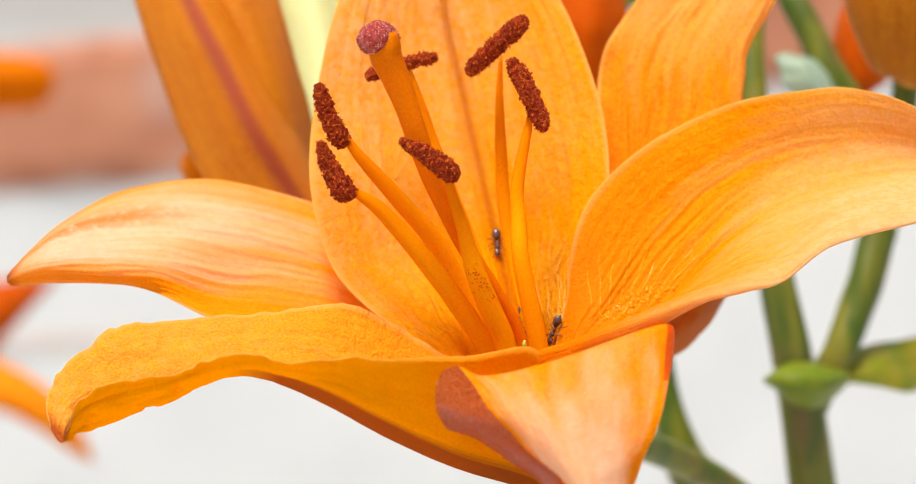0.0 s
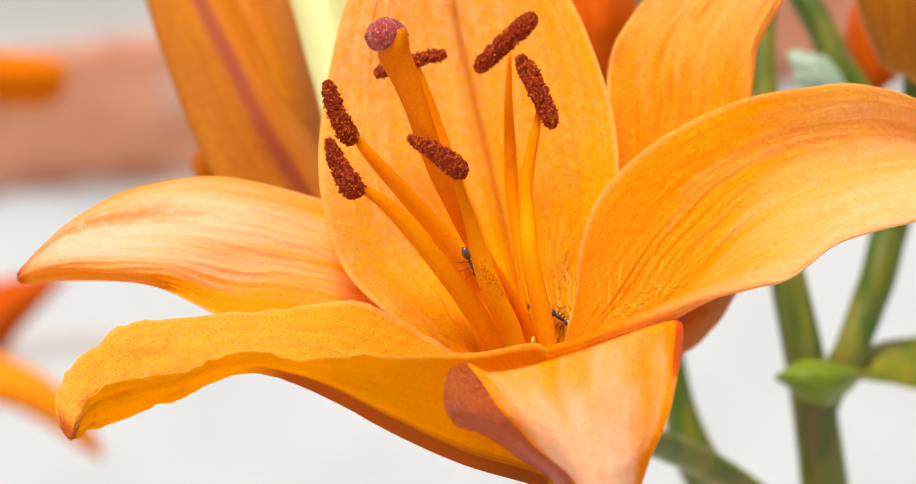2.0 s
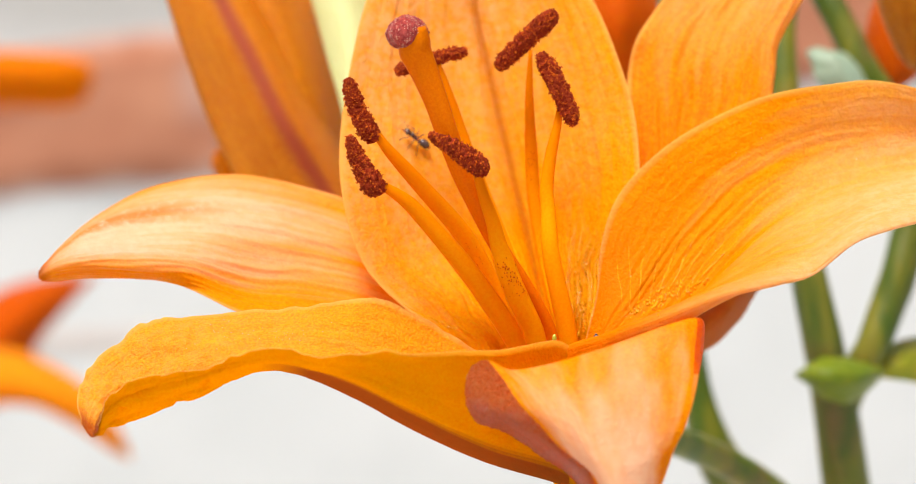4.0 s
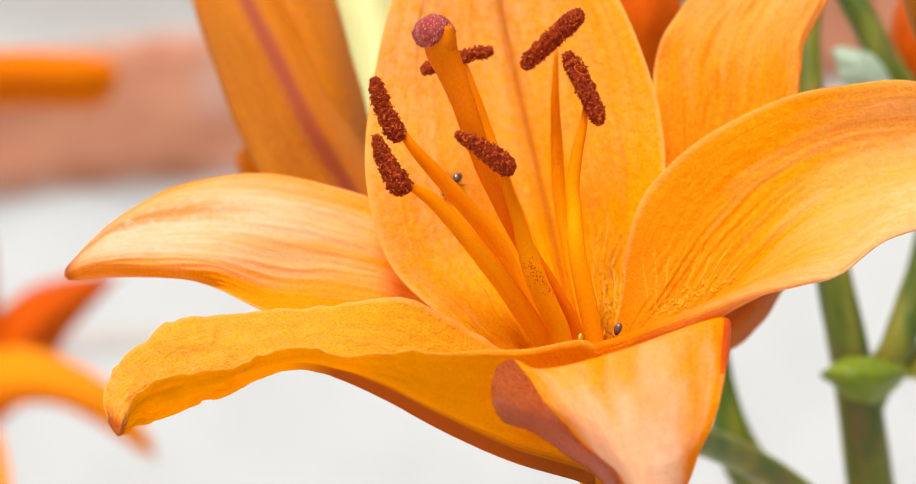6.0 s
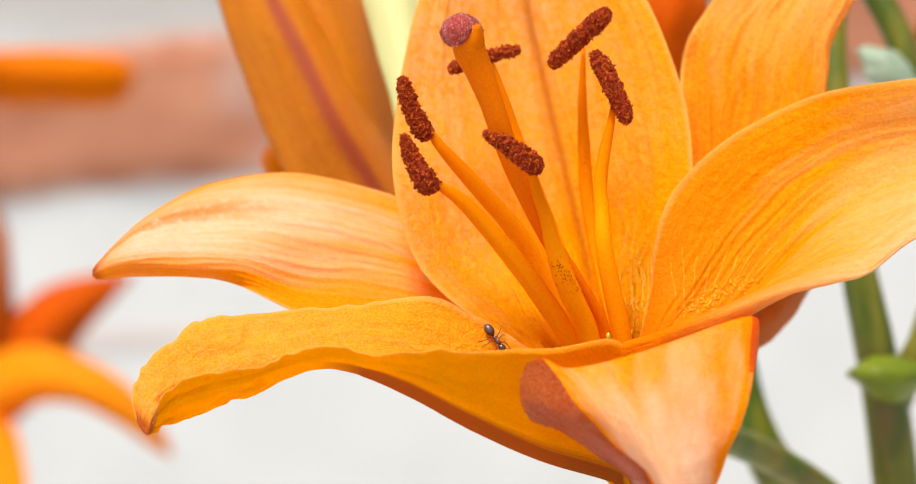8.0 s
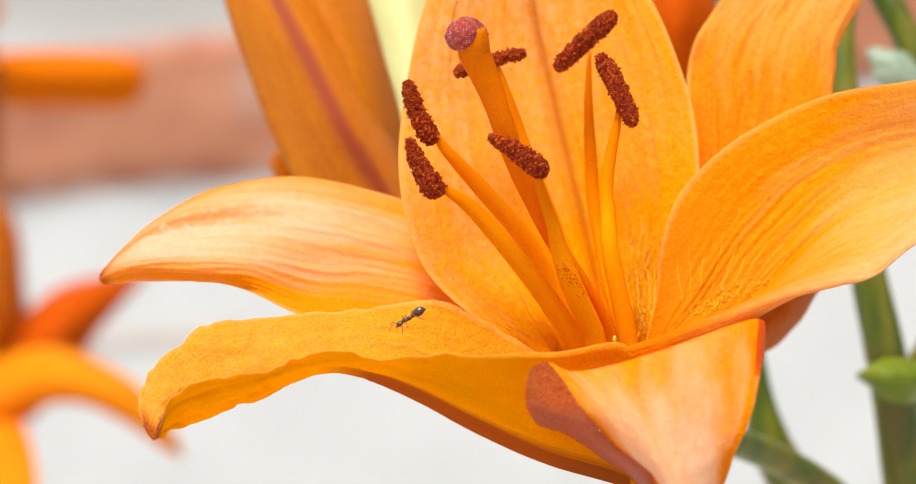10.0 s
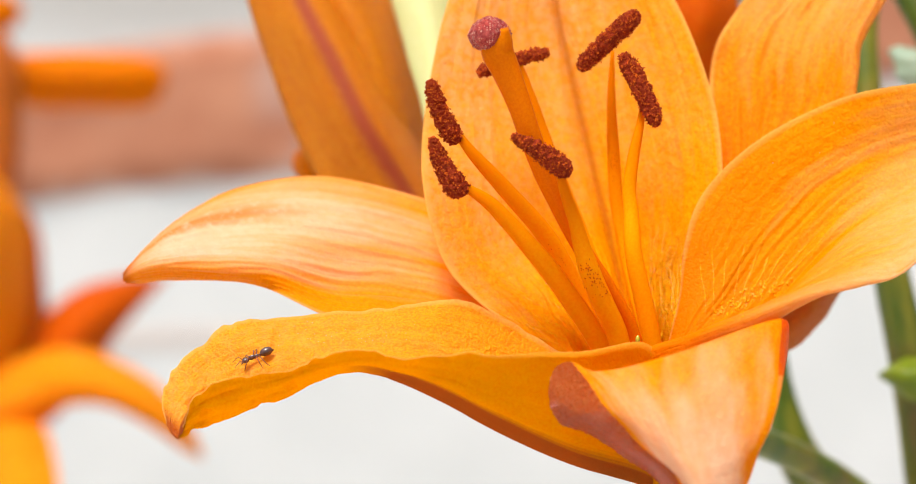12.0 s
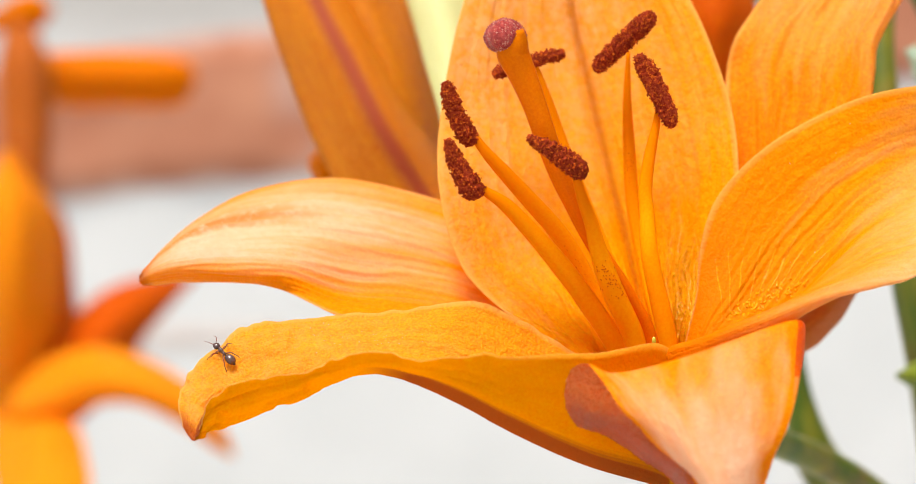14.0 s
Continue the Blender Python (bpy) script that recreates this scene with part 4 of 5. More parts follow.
stalk([(76.3, 80.0, 16.4, 2.20), (76.3, 80.0, 22.4, 2.20), (76.7, 80.0, 28.4, 2.40)])
part("bud", tube_mesh([(74.8, 70.0, 26.2, 1.36), (75.2, 70.0, 27.8, 4.87), (75.2, 68.0, 32.4, 7.94), (75.3, 66.0, 38.9, 10.41), (75.7, 66.0, 47.6, 11.56), (76.6, 68.0, 59.5, 10.17), (77.5, 70.0, 71.5, 4.87), (77.9, 71.0, 76.5, 0.59)], rings=50, sides=30, ribs=0.10), BUD_DARK, plant, "ribbed brown-orange closed bud")
for name, sections, skin, label in (
    ("bud", [
    [(-25.9, 59.0, -1.5), (-21.3, 60.0, -1.5), (-17.8, 68.0, -0.6)],
    [(-38.4, 61.0, 6.1), (-26.8, 58.0, 7.9), (-21.8, 70.0, 9.6)],
    [(-44.8, 65.0, 16.2), (-32.7, 56.0, 17.7), (-27.5, 68.0, 19.8)],
    [(-49.7, 69.0, 27.6), (-38.4, 59.0, 28.8), (-32.8, 69.0, 30.5)],
    [(-54.3, 73.0, 40.6), (-44.4, 65.0, 39.8), (-38.7, 72.0, 40.5)],
    [(-58.4, 77.0, 53.9), (-51.3, 76.0, 54.3), (-46.2, 79.0, 54.2)],
    [(-58.3, 80.0, 64.3), (-57.3, 87.0, 66.4), (-55.5, 89.0, 65.7)],
], BUD_SKIN, "half-open orange bud with a dark seam"),
    ("bud", [
    [(-23.9, 72.0, -1.6), (-20.7, 68.0, -2.0), (-18.1, 74.0, -1.6)],
    [(-30.7, 72.0, 6.3), (-25.6, 68.0, 7.7), (-21.3, 78.0, 10.3)],
    [(-37.8, 74.0, 19.6), (-29.7, 65.0, 20.6), (-22.5, 82.0, 22.5)],
    [(-42.9, 76.0, 31.0), (-33.1, 66.0, 31.2), (-25.1, 84.0, 32.7)],
    [(-47.2, 79.0, 41.2), (-37.3, 69.0, 40.7), (-28.8, 86.0, 43.0)],
    [(-52.3, 84.0, 54.8), (-44.0, 77.0, 54.9), (-37.1, 88.0, 56.4)],
    [(-54.6, 90.0, 67.9), (-52.5, 89.0, 68.3), (-50.5, 90.0, 67.9)],
], BUD_PLAIN, "orange bud scale streaked with pink"),
    ("bud", [
    [(-19.6, 30.0, 7.3), (-17.2, 26.0, 8.1), (-15.2, 30.0, 7.3)],
    [(-23.2, 46.0, 20.5), (-19.7, 41.0, 20.2), (-16.8, 46.0, 20.5)],
    [(-26.5, 58.0, 30.6), (-21.7, 52.0, 30.6), (-17.8, 58.0, 30.6)],
    [(-29.8, 70.0, 40.8), (-24.3, 63.0, 40.1), (-19.4, 70.0, 40.8)],
    [(-32.2, 84.0, 53.8), (-26.7, 78.0, 53.0), (-22.1, 84.0, 53.8)],
    [(-30.7, 98.0, 68.2), (-29.0, 97.0, 68.6), (-27.5, 98.0, 68.2)],
], BUD_GREEN, "pale yellow-green young bud"),
    ("petal", [
    [(15.0, 92.0, 27.1), (22.0, 88.0, 25.9), (28.4, 92.0, 27.1)],
    [(16.0, 92.0, 36.4), (22.4, 86.0, 35.9), (29.9, 92.0, 36.9)],
    [(16.6, 94.0, 42.8), (23.0, 88.0, 42.2), (29.5, 94.0, 43.3)],
    [(18.4, 98.0, 52.6), (23.3, 93.0, 52.5), (27.7, 98.0, 52.6)],
    [(22.6, 100.0, 60.2), (23.2, 100.0, 60.7), (23.7, 100.0, 60.2)],
], FAR_RED, "red-orange petal of a blossom behind"),
    ("petal", [
    [(40.5, 44.0, -1.5), (41.9, 40.0, -2.3), (45.5, 44.0, -2.4)],
    [(34.9, 42.0, -5.5), (38.0, 37.0, -7.0), (42.1, 42.0, -7.4)],
    [(32.0, 40.0, -9.5), (35.6, 35.0, -11.0), (38.9, 40.0, -12.2)],
    [(29.7, 39.0, -13.5), (32.0, 35.0, -14.7), (34.9, 39.0, -16.4)],
    [(28.7, 38.0, -17.7), (29.5, 37.0, -17.8), (31.1, 38.0, -18.2)],
], FAR_BROWN, "brownish red underside of a petal"),
    ("petal", [
    [(-47.1, 96.0, 8.7), (-45.1, 92.0, 8.1), (-43.5, 96.0, 8.7)],
    [(-49.0, 96.0, 11.8), (-45.9, 90.0, 11.7), (-43.5, 96.0, 11.8)],
    [(-49.6, 98.0, 14.2), (-46.2, 92.0, 14.3), (-43.7, 98.0, 14.5)],
    [(-48.8, 100.0, 15.9), (-46.3, 96.0, 16.0), (-44.4, 100.0, 15.9)],
    [(-47.3, 102.0, 17.1), (-46.7, 102.0, 17.2), (-46.2, 102.0, 17.1)],
], FAR_PETAL, "red-orange petal of a blossom behind"),
    ("petal", [
    [(75.7, 110.0, 25.6), (73.8, 108.0, 25.0), (72.5, 110.0, 25.6)],
    [(69.3, 110.0, 28.3), (72.7, 105.0, 29.1), (79.0, 110.0, 30.5)],
    [(69.4, 112.0, 38.2), (72.4, 106.0, 37.6), (78.2, 112.0, 38.2)],
    [(72.4, 116.0, 46.1), (74.8, 111.0, 46.7), (79.0, 116.0, 46.1)],
    [(74.9, 118.0, 55.1), (76.0, 118.0, 55.6), (77.1, 118.0, 55.1)],
], FAR_RED, "red-orange petal of a blossom behind"),
):
    part(name, petal_mesh(sections, rows=40, cols=20, thick=0.8, seed=8.0), [skin, skin, skin], plant, label)
for sections, skin, label in (([
    [(53.7, 90.0, -24.0), (53.3, 88.0, -24.1), (53.8, 90.0, -24.5)],
    [(55.9, 88.0, -21.8), (54.8, 84.0, -23.6), (55.4, 87.0, -26.0)],
    [(58.8, 87.0, -20.9), (57.7, 82.0, -24.0), (58.6, 86.0, -28.3)],
    [(62.4, 88.0, -21.2), (61.5, 83.0, -24.6), (62.5, 87.0, -28.9)],
    [(65.8, 90.0, -22.2), (64.9, 86.0, -24.3), (65.6, 89.0, -27.2)],
    [(69.5, 93.0, -23.4), (69.2, 92.0, -23.6), (69.5, 93.0, -24.2)],
], LEAF, "short clasping green leaf"), ([
    [(66.3, 98.0, -23.6), (65.9, 94.0, -24.4), (66.4, 96.0, -25.5)],
    [(68.9, 98.0, -20.9), (68.8, 94.0, -22.9), (69.0, 94.0, -25.0)],
    [(74.0, 100.0, -18.4), (74.1, 95.0, -21.5), (74.7, 95.0, -25.7)],
    [(78.5, 102.0, -17.9), (80.9, 100.0, -22.1), (80.9, 98.0, -26.9)],
    [(85.7, 106.0, -17.1), (87.8, 106.0, -20.8), (86.7, 106.0, -25.1)],
    [(94.8, 114.0, -19.1), (95.4, 114.0, -19.6), (94.8, 114.0, -20.1)],
], LEAF_YELLOW, "narrow yellowing green leaf with a torn tip"), ([
    [(68.7, 100.0, 24.5), (66.3, 98.0, 23.4), (64.2, 98.0, 23.9)],
    [(67.7, 100.0, 28.7), (63.1, 97.0, 28.0), (58.5, 98.0, 27.5)],
    [(64.7, 101.0, 32.5), (61.1, 98.0, 31.7), (57.6, 99.0, 30.9)],
    [(59.1, 102.0, 34.1), (57.9, 101.0, 33.5), (56.6, 100.0, 33.1)],
], LEAF_PALE, "pale blue-green leaf tip"), ([
    [(29.5, 108.0, 42.1), (31.5, 106.0, 42.9), (33.7, 108.0, 44.2)],
    [(26.3, 108.0, 45.3), (29.3, 106.0, 46.1), (32.7, 108.0, 47.4)],
    [(23.2, 110.0, 48.7), (25.3, 109.0, 49.7), (27.5, 110.0, 50.8)],
], LEAF, "dark green leaf")):
    part("leaf", petal_mesh(sections, rows=40, cols=18, thick=0.5, seed=3.0, ripple=0.1, waves=3, groove=-0.4), [skin, skin, skin], plant, label)

# ---- the lily further off ----
FAR_AT = Vector((-0.19, 0.40, 0.0))
far = thing("lily_plant", FAR_AT, "orange lily in bloom farther off before the wall", "plant")
for sections, skin in (([
    [(-168.6, 400.0, -54.5), (-161.9, 394.0, -56.7), (-157.9, 400.0, -54.5)],
    [(-169.5, 400.0, -40.1), (-155.2, 388.0, -42.1), (-146.2, 400.0, -43.7)],
    [(-164.6, 406.0, -26.0), (-150.8, 392.0, -29.1), (-141.1, 404.0, -31.3)],
    [(-153.6, 414.0, -15.3), (-142.5, 404.0, -19.6), (-135.9, 412.0, -23.5)],
    [(-140.0, 424.0, -11.5), (-134.6, 420.0, -14.0), (-130.7, 424.0, -15.6)],
    [(-129.9, 430.0, -11.2), (-128.9, 430.0, -11.9), (-129.3, 430.0, -13.1)],
], FAR_RED), ([
    [(-179.6, 380.0, -59.9), (-176.4, 374.0, -52.5), (-178.6, 390.0, -44.9)],
    [(-163.6, 364.0, -56.9), (-161.8, 360.0, -46.4), (-165.7, 380.0, -36.4)],
    [(-147.4, 352.0, -48.8), (-146.9, 350.0, -39.9), (-151.3, 370.0, -31.9)],
    [(-133.2, 348.0, -47.2), (-133.6, 346.0, -40.5), (-136.0, 362.0, -33.3)],
    [(-119.9, 348.0, -53.0), (-118.7, 346.0, -47.1), (-118.3, 356.0, -42.1)],
    [(-110.2, 350.0, -59.9), (-108.2, 348.0, -57.2), (-107.6, 352.0, -55.0)],
    [(-105.2, 352.0, -62.9), (-104.7, 352.0, -62.6), (-104.9, 352.0, -61.6)],
], FAR_PALE), ([
    [(-194.6, 410.0, -55.2), (-181.1, 400.0, -58.1), (-174.6, 410.0, -55.2)],
    [(-195.5, 400.0, -33.0), (-175.8, 382.0, -33.9), (-167.0, 404.0, -33.2)],
    [(-195.6, 394.0, -11.4), (-174.6, 374.0, -11.1), (-165.4, 400.0, -11.5)],
    [(-194.4, 396.0, 11.8), (-176.5, 378.0, 11.5), (-167.2, 400.0, 8.2)],
    [(-188.8, 402.0, 19.0), (-180.9, 392.0, 20.6), (-176.3, 402.0, 19.0)],
    [(-186.8, 408.0, 26.4), (-185.0, 408.0, 27.4), (-183.1, 408.0, 26.4)],
], FAR_PALE), ([
    [(-184.3, 420.0, -57.8), (-175.5, 414.0, -59.2), (-171.4, 420.0, -57.8)],
    [(-181.1, 422.0, -34.0), (-171.4, 412.0, -35.3), (-164.4, 420.0, -33.9)],
    [(-179.8, 424.0, -11.8), (-171.0, 414.0, -11.7), (-166.3, 422.0, -15.5)],
    [(-178.9, 428.0, 1.1), (-172.8, 422.0, 2.0), (-168.8, 428.0, -0.7)],
    [(-176.1, 432.0, 8.6), (-174.2, 432.0, 9.4), (-172.7, 432.0, 8.2)],
], FAR_RED), ([
    [(-180.4, 390.0, -50.2), (-182.4, 384.0, -56.8), (-187.5, 390.0, -50.2)],
    [(-154.2, 360.0, -53.1), (-161.9, 350.0, -54.9), (-180.5, 370.0, -55.6)],
    [(-144.7, 340.0, -63.1), (-154.8, 334.0, -64.1), (-175.3, 350.0, -65.7)],
    [(-141.3, 324.0, -72.8), (-151.5, 320.0, -73.9), (-166.8, 330.0, -75.1)],
    [(-149.0, 316.0, -86.1), (-150.6, 316.0, -86.9), (-152.2, 316.0, -86.1)],
], FAR_PALE), ([
    [(-188.4, 460.0, 48.7), (-191.3, 456.0, 54.2), (-188.4, 460.0, 62.3)],
    [(-176.8, 460.0, 44.2), (-174.5, 450.0, 53.8), (-176.8, 460.0, 62.9)],
    [(-161.3, 460.0, 44.2), (-158.8, 448.0, 53.7), (-161.3, 460.0, 63.3)],
    [(-147.3, 458.0, 43.7), (-144.8, 450.0, 53.4), (-145.4, 458.0, 61.9)],
    [(-137.6, 458.0, 45.3), (-135.5, 455.0, 53.2), (-135.7, 458.0, 59.2)],
    [(-133.7, 458.0, 51.5), (-133.4, 458.0, 53.4), (-133.7, 458.0, 55.4)],
], FAR_PETAL), ([
    [(-210.1, 440.0, 63.5), (-201.5, 436.0, 67.0), (-198.7, 440.0, 73.0)],
    [(-198.7, 440.0, 67.3), (-191.5, 434.0, 72.4), (-191.2, 440.0, 78.7)],
    [(-184.1, 442.0, 68.4), (-182.2, 438.0, 73.7), (-184.1, 442.0, 80.8)],
    [(-178.9, 444.0, 73.4), (-178.5, 444.0, 75.3), (-179.2, 444.0, 77.2)],
], FAR_PETAL)):
    part("petal", petal_mesh(sections, rows=30, cols=16, thick=1.0, seed=4.0), [skin, skin, skin], far)
part("bud", tube_mesh([(-181.6, 420.0, -1.1, 5.89), (-182.0, 424.0, 21.1, 7.40), (-183.0, 428.0, 39.8, 8.56), (-184.0, 430.0, 54.9, 8.58), (-186.9, 434.0, 64.5, 6.38), (-190.2, 436.0, 70.3, 2.26)], rings=30, sides=20, ribs=0.08), FAR_BROWN, far, "closed brown-orange bud")
part("stem", tube_mesh([(-162.8, 420.0, -639.1, 8.47), (-166.2, 415.0, -436.4, 8.05), (-171.5, 410.0, -251.8, 7.27), (-176.0, 406.0, -160.1, 6.87), (-180.0, 404.0, -87.6, 6.49), (-180.7, 402.0, -62.2, 7.19)], rings=30, sides=16), STEM, far)


# ---- ants ----
def ant(seed):
    """A small dark ant on the origin: it looks along x, stands on z = 0."""
    r = random.Random(seed)
    ob = new("ant")
    ob.empty_display_size = 0.002
    tagged(ob, "small glossy black-brown ant walking on the lily", "ant", "ants on the lily")
    k = 0.00104

    def piece(name, build, mat, label=""):
        bm = bmesh.new()
        build(bm)
        bmesh.ops.scale(bm, vec=(k, k, k), verts=bm.verts)
        mesh = bpy.data.meshes.new(name)
        mesh.materials.append(mat)
        for f in bm.faces:
            f.smooth = True
        bm.to_mesh(mesh)
        bm.free()
        p = new(name, mesh)
        p.parent = ob
        if label:
            p["label"] = label

    def head(bm):
        blob(bm, (1.75, 0, 0.85), (0.52, 0.46, 0.36))
        rod(bm, [(2.15, 0.12, 0.72), (2.42, 0.16, 0.62), (2.5, 0.03, 0.6)], 0.07)
        rod(bm, [(2.15, -0.12, 0.72), (2.42, -0.16, 0.62), (2.5, -0.03, 0.6)], 0.07)
        for s in (1, -1):
            blob(bm, (1.85, 0.38 * s, 1.0), (0.12, 0.06, 0.12), u=8, v=6)

    def thorax(bm):
        blob(bm, (0.85, 0, 0.92), (0.52, 0.30, 0.34))
        blob(bm, (0.25, 0, 0.85), (0.40, 0.25, 0.28))
        blob(bm, (-0.25, 0, 0.82), (0.14, 0.13, 0.25))

    def abdomen(bm):
        blob(bm, (-1.12, 0, 0.95), (0.88, 0.62, 0.58), u=20, v=14)
        blob(bm, (-1.92, 0, 0.82), (0.22, 0.2, 0.2))

    piece("head", head, ANT)
    piece("thorax", thorax, ANT)
    piece("abdomen", abdomen, ANT, "shiny grey-black abdomen")
    for s in (1, -1):
        piece("antenna", lambda bm: rod(bm, [(2.1, 0.18 * s, 1.0), (2.5, 0.62 * s, 1.4), (3.0, 0.75 * s + r.uniform(-0.2, 0.2), 1.05), (3.4, 0.7 * s, 0.8)], 0.055), ANT_LEG)
        for x, reach, sweep in ((1.0, 1.25, 0.75), (0.6, 1.45, -0.15), (0.2, 1.5, -1.2)):
            j = r.uniform(-0.25, 0.25)
            piece("leg", lambda bm: rod(bm, [(x, 0.2 * s, 0.75), (x + 0.35 * sweep, 0.75 * s, 1.3), (x + 0.8 * sweep + j, (reach + 0.1) * s, 0.55), (x + 1.15 * sweep + j, (reach + 0.35) * s, 0.04)], 0.085), ANT_LEG)
    return ob


ANTS = [ant(1), ant(2), ant(3), ant(4)]


# ---- movement ----
# seconds, sideways and upward drift in millimetres, lean in degrees: the near lily in the wind
SWAY = [
    (0.0, 0.00, 0.00, 0.00),
    (0.5, -1.16, -0.20, 0.00),
    (1.0, -0.59, 0.09, -0.07),
    (1.5, -1.13, 0.45, 0.04),
    (2.0, -1.30, 0.35, 0.09),
    (2.5, -0.59, 0.28, 0.06),
    (3.0, -0.99, 0.51, 0.14),
    (5.3, -0.43, 0.76, 0.09),
    (5.5, 0.71, 1.23, 0.02),
    (6.0, 0.09, 0.66, 0.07),
    (6.5, 2.08, 1.27, -0.05),
    (7.0, -0.10, 0.38, 0.25),
    (7.5, 0.43, 0.70, 0.10),
    (8.0, 1.36, 0.72, 0.12),
    (8.5, 0.15, 0.91, 0.36),
    (8.7, 1.39, 0.99, 0.19),
    (10.8, -1.13, -0.18, 0.42),
    (11.0, 0.07, 0.14, 0.31),
    (11.5, -1.16, -0.42, 0.44),
    (12.0, 0.32, 0.18, 0.28),
    (12.5, 0.29, 0.39, 0.33),
    (13.0, -0.12, 0.05, 0.39),
    (13.5, 1.30, 0.66, 0.24),
    (14.0, -0.01, -0.08, 0.40),
]
FAR_SWAY = [(0.0, 0.00, -0.00), (0.5, -0.73, -1.28), (1.0, -2.27, 0.19), (1.5, -2.02, 0.16), (2.0, -2.34, 0.66), (2.5, -1.54, 0.62), (3.0, -1.16, 0.17), (5.5, 1.81, 0.52), (6.0, 1.92, 0.34), (6.5, 3.66, 0.17), (7.0, 0.75, 0.26), (7.5, 4.57, 1.18), (8.0, 1.23, 0.59), (8.5, 0.09, -0.00), (11.0, -1.59, 0.07), (11.5, 4.41, 0.03), (12.0, -0.56, -0.42), (12.5, 0.50, -0.32), (13.0, 4.04, -0.22), (13.5, 0.04, 0.28), (14.0, 3.14, -0.30)]
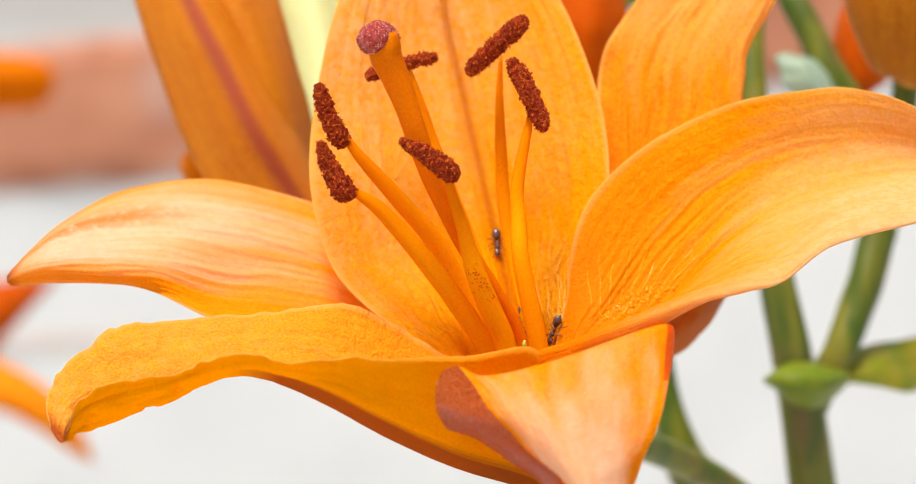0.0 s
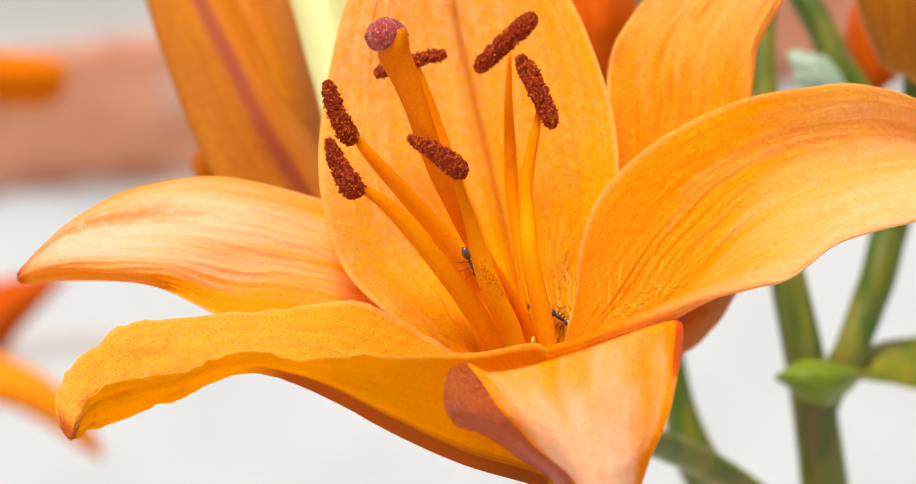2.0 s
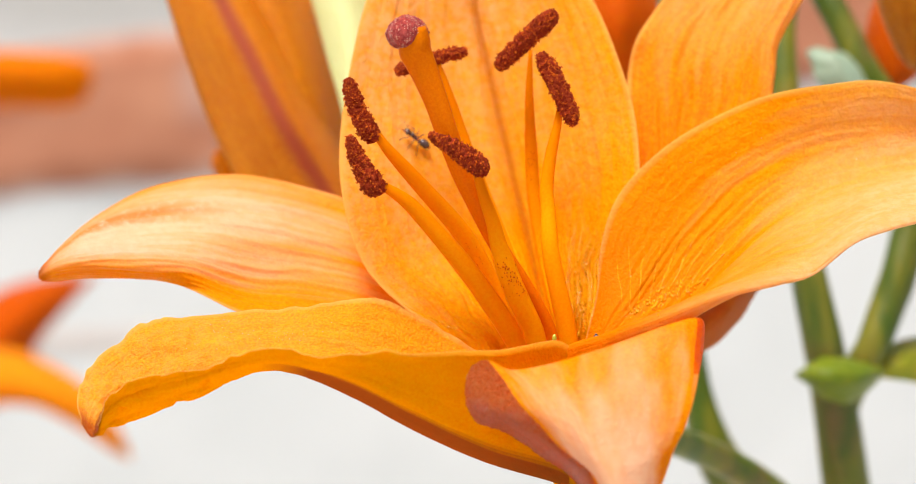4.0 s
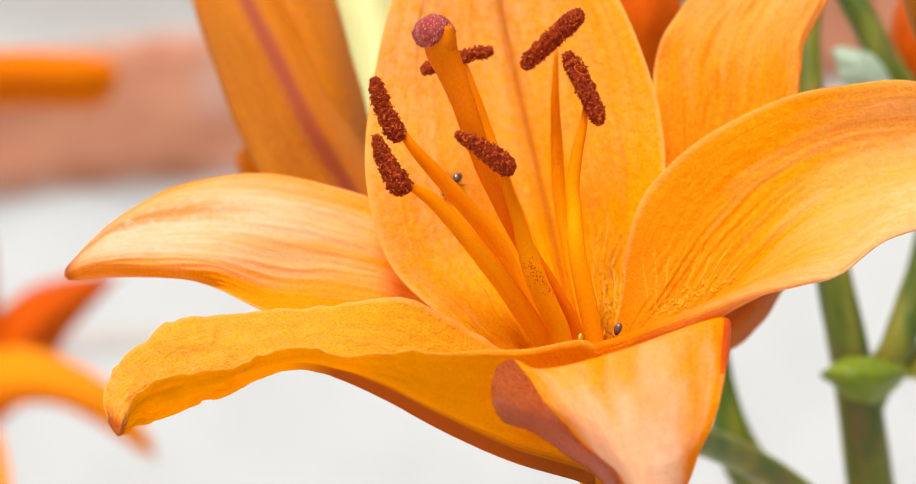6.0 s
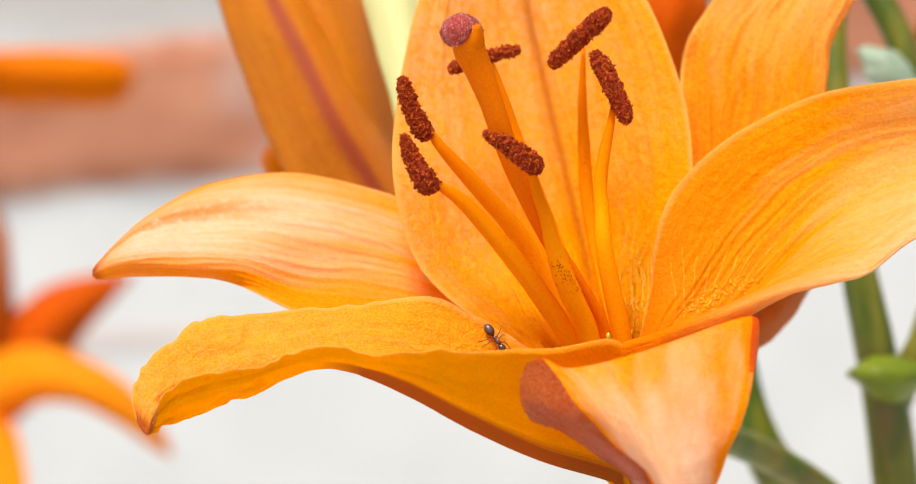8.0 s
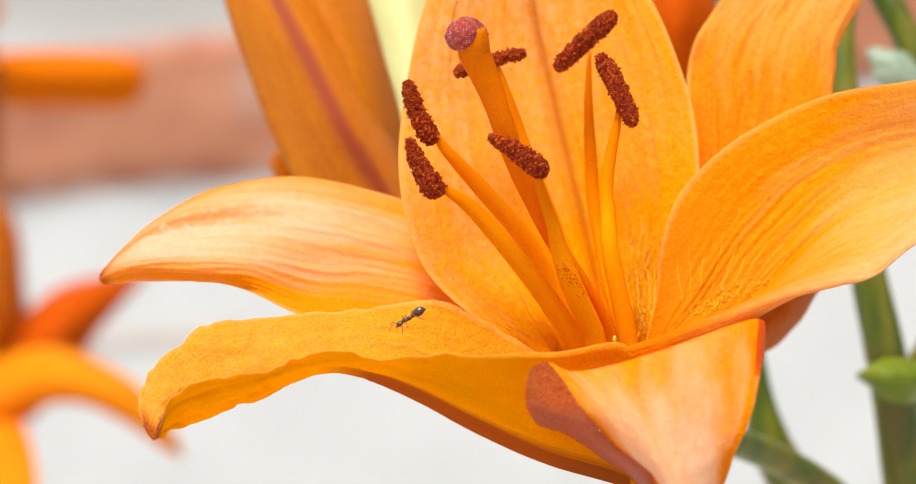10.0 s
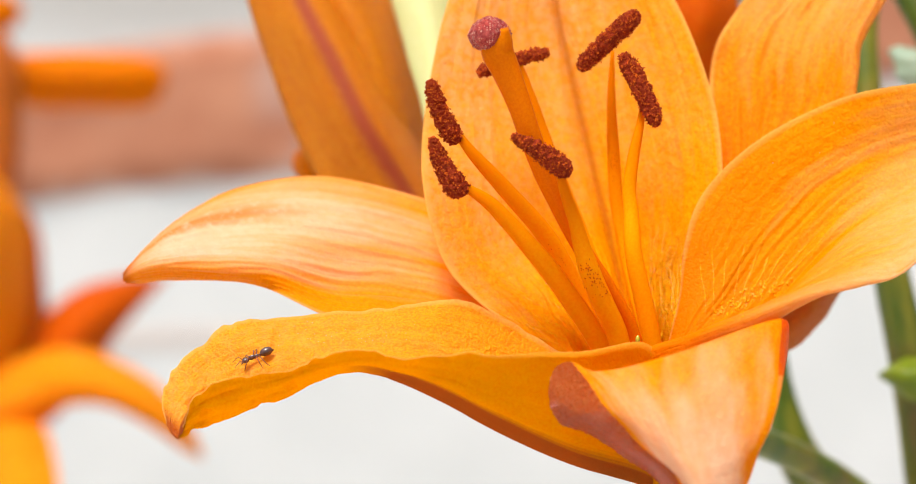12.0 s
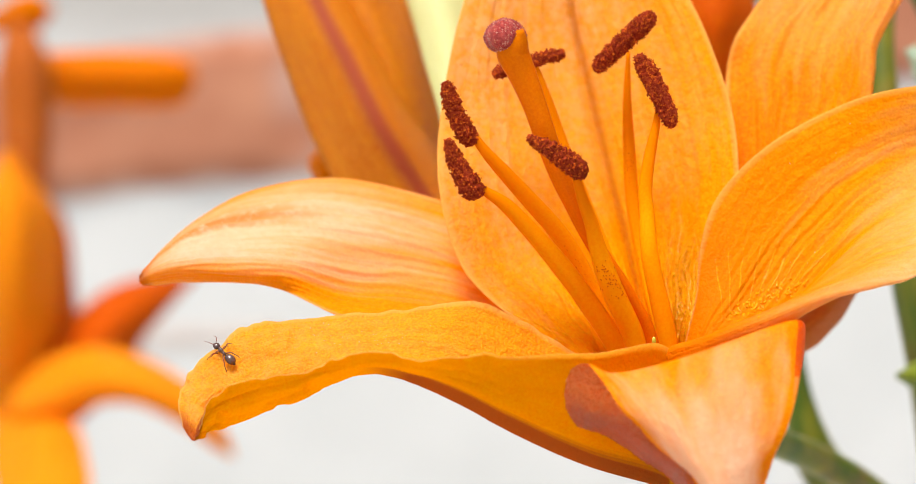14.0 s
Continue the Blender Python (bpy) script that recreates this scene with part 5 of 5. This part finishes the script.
ANT_PATHS = [[
    (0.0, 5.32, -0.32, -87, 'P1', 0.0),
    (0.2, 6.41, -5.61, -73, 'P1', 0.0),
    (0.5, 5.74, -3.89, -130, 'P1', 0.0),
    (0.8, 4.22, -5.12, -167, 'P1', 0.0),
    (1.0, 3.50, -5.50, -177, 'PI', 0.0),
    (1.5, 0.33, -3.06, 116, 'S6', 0.0),
    (2.0, -0.21, -3.22, -54, 'S4', 0.0),
    (2.5, -0.59, -2.85, 139, 'S4', 0.0),
    (3.0, -4.17, 3.71, 134, 'P1', 0.0),
    (3.2, -7.23, 7.13, 133, 'P1', 0.0),
    (4.2, -10.28, 13.15, 156, 'P1', 0.0),
    (5.3, -9.42, 9.79, 132, 'P1', 0.0),
    (5.5, -9.77, 9.46, 139, 'P1', 0.0),
    (6.0, -8.70, 6.90, -133, 'P1', 0.0),
    (6.2, -9.55, 4.80, -103, 'P1', 0.0),
    (6.5, -5.24, -3.31, -58, 'P1', 0.0),
    (6.8, -0.90, -11.69, 125, 'P1', 0.0),
    (7.0, 1.21, -13.59, -68, 'P1', 0.0),
    (7.2, 2.72, -14.84, -64, 'P1', 0.0),
    (7.5, -1.80, -19.24, -171, 'P1', 0.0),
    (7.8, -8.25, -17.26, 109, 'P5', 1.0),
    (8.0, -6.75, -14.43, -62, 'P5', 0.0),
    (8.2, -5.94, -12.51, 90, 'P1', 0.0),
    (8.5, -6.01, -11.26, 98, 'P1', 0.0),
    (8.7, -7.15, -9.92, 143, 'P1', 0.0),
    (9.4, -14.32, -8.15, 143, 'P1', 0.0),
    (9.8, -18.57, -9.92, -127, 'P5', 0.0),
    (10.4, -17.34, -17.41, -73, 'P5', 1.0),
    (11.0, -17.12, -18.55, 180, 'P5', 1.0),
    (11.2, -21.12, -15.18, -173, 'P5', 0.0),
    (11.5, -28.98, -13.90, 176, 'P5', 0.0),
    (12.0, -42.76, -16.73, -143, 'P5', 0.0),
    (12.2, -48.12, -19.45, -154, 'P5', 0.0),
    (12.4, -48.46, -19.77, -167, 'P5', 0.0),
    (12.5, -45.50, -20.60, -167, 'P5', 1.0),
    (12.8, -42.50, -21.00, -159, 'P5', 1.0),
    (13.0, -42.00, -21.00, -169, 'P5', 1.0),
    (13.4, -44.00, -20.80, -169, 'P5', 1.0),
    (13.5, -45.50, -20.60, 180, 'P5', 1.0),
    (13.8, -50.31, -18.71, 159, 'P5', 0.0),
    (14.0, -49.84, -16.11, 125, 'P5', 0.0),
],
[
    (0.0, 14.00, -12.10, -140, 'P1', 0.0),
    (0.2, 14.50, -12.13, -115, 'P1', 0.0),
    (0.5, 14.60, -13.60, -120, 'P1', 0.0),
    (1.0, 15.10, -14.40, -125, 'P1', 0.0),
    (1.5, 15.60, -17.50, -110, 'P1', 0.0),
    (3.0, 15.20, -20.50, -100, 'P1', 0.0),
    (14.0, 14.80, -21.50, -100, 'P1', 0.0),
],
[
    (0.0, 9.35, -10.60, -72, 'P1', 0.0),
    (0.5, 9.35, -10.60, -72, 'P1', 0.0),
    (1.0, 9.35, -10.60, -72, 'P1', 0.0),
    (2.5, 9.35, -10.60, -72, 'P1', 0.0),
    (2.8, 9.15, -13.40, -72, 'P1', 0.0),
    (3.0, 9.35, -15.40, -72, 'P1', 0.0),
    (8.0, 9.60, -17.90, -72, 'P1', 0.0),
    (14.0, 9.70, -18.90, -72, 'P1', 0.0),
],
[
    (0.0, 10.50, -11.80, 85, 'P1', 0.0),
    (0.2, 10.70, -11.80, 60, 'P1', 0.0),
    (0.5, 12.30, -11.80, -40, 'P1', 0.0),
    (1.0, 12.90, -11.60, -35, 'P1', 0.0),
    (1.5, 12.95, -11.55, 158, 'P1', 0.0),
    (2.0, 12.75, -11.24, 154, 'P1', 0.0),
    (2.5, 12.75, -11.22, 152, 'P1', 0.0),
    (3.0, 12.86, -14.33, -72, 'P1', 0.0),
    (4.2, 14.86, -15.29, -81, 'P1', 0.0),
    (5.3, 14.29, -13.72, -93, 'P1', 0.0),
    (5.5, 13.96, -14.02, -96, 'P1', 0.0),
    (6.0, 14.02, -14.00, -100, 'P1', 0.0),
    (6.2, 13.46, -15.11, -119, 'P1', 0.0),
    (6.5, 14.22, -15.63, -103, 'P1', 0.0),
    (7.0, 14.10, -15.35, -115, 'P1', 0.0),
    (7.5, 14.17, -17.84, -108, 'P1', 0.0),
    (14.0, 13.90, -18.93, -109, 'P1', 0.0),
]]


def drift(t):
    return [float(np.interp(t, [r[0] for r in SWAY], [r[k] for r in SWAY])) for k in (1, 2, 3)]


def blown(t):
    """How the near lily is moved at t, as a matrix in the world."""
    x, z, lean = drift(t)
    centre = Matrix.Translation((0, 0, EYE))
    return Matrix.Translation((x / 1000, 0, z / 1000)) @ centre @ pose(0, 0, 0, 0, -lean, 0) @ centre.inverted()


SURFACE = {"S6": "speckled", "P1": "back", "P2": "right", "P5": "low", "PI": "style", "S4": "long"}


def stand(x, z, heading, key, within):
    hit, n = footing(x, z, SURFACE[key], within > 0)
    ahead = Vector((math.cos(radians(heading)), 0, math.sin(radians(heading))))
    ahead = (ahead - n * ahead.dot(n)).normalized()
    left = n.cross(ahead)
    m = Matrix((ahead, left, n)).transposed().to_4x4()
    m.translation = hit
    return m


def motions():
    for ob, at in ((flower, FLOWER_AT), (plant, PLANT_AT)):
        walk(ob, [(r[0], blown(r[0]) @ Matrix.Translation(at)) for r in SWAY])
    walk(far, [(t, Matrix.Translation(FAR_AT + Vector((x / 1000, 0, z / 1000)))) for t, x, z in FAR_SWAY])
    for ob, path in zip(ANTS, ANT_PATHS):
        stops = [(r[0], stand(r[1], r[2], r[3], r[4], r[5])) for r in path]
        times = sorted({r[0] for r in path} | {r[0] for r in SWAY})
        rows = []
        for t in times:
            i = max(k for k in range(len(stops)) if stops[k][0] <= t)
            j = min(i + 1, len(stops) - 1)
            f = 0.0 if i == j else (t - stops[i][0]) / (stops[j][0] - stops[i][0])
            m = stops[i][1].lerp(stops[j][1], f)
            rows.append((t, blown(t) @ m))
        walk(ob, rows)
        legs = [c for c in ob.children if c.name.startswith("leg")]
        ends = [r[0] for r in path]
        for k, leg in enumerate(legs):
            steps = []
            for n in range(94):
                t = n * 0.15
                a, b = (Vector([float(np.interp(q, ends, [r[c] for r in path])) for c in (1, 2)]) for q in (t - 0.1, t + 0.1))
                pace = min(1.0, (b - a).length / 1.2)
                steps.append((t, pose(0, 0, 0, 0, 0, 14 * pace * math.sin(14.0 * t + math.pi * k))))
            walk(leg, steps)


motions()
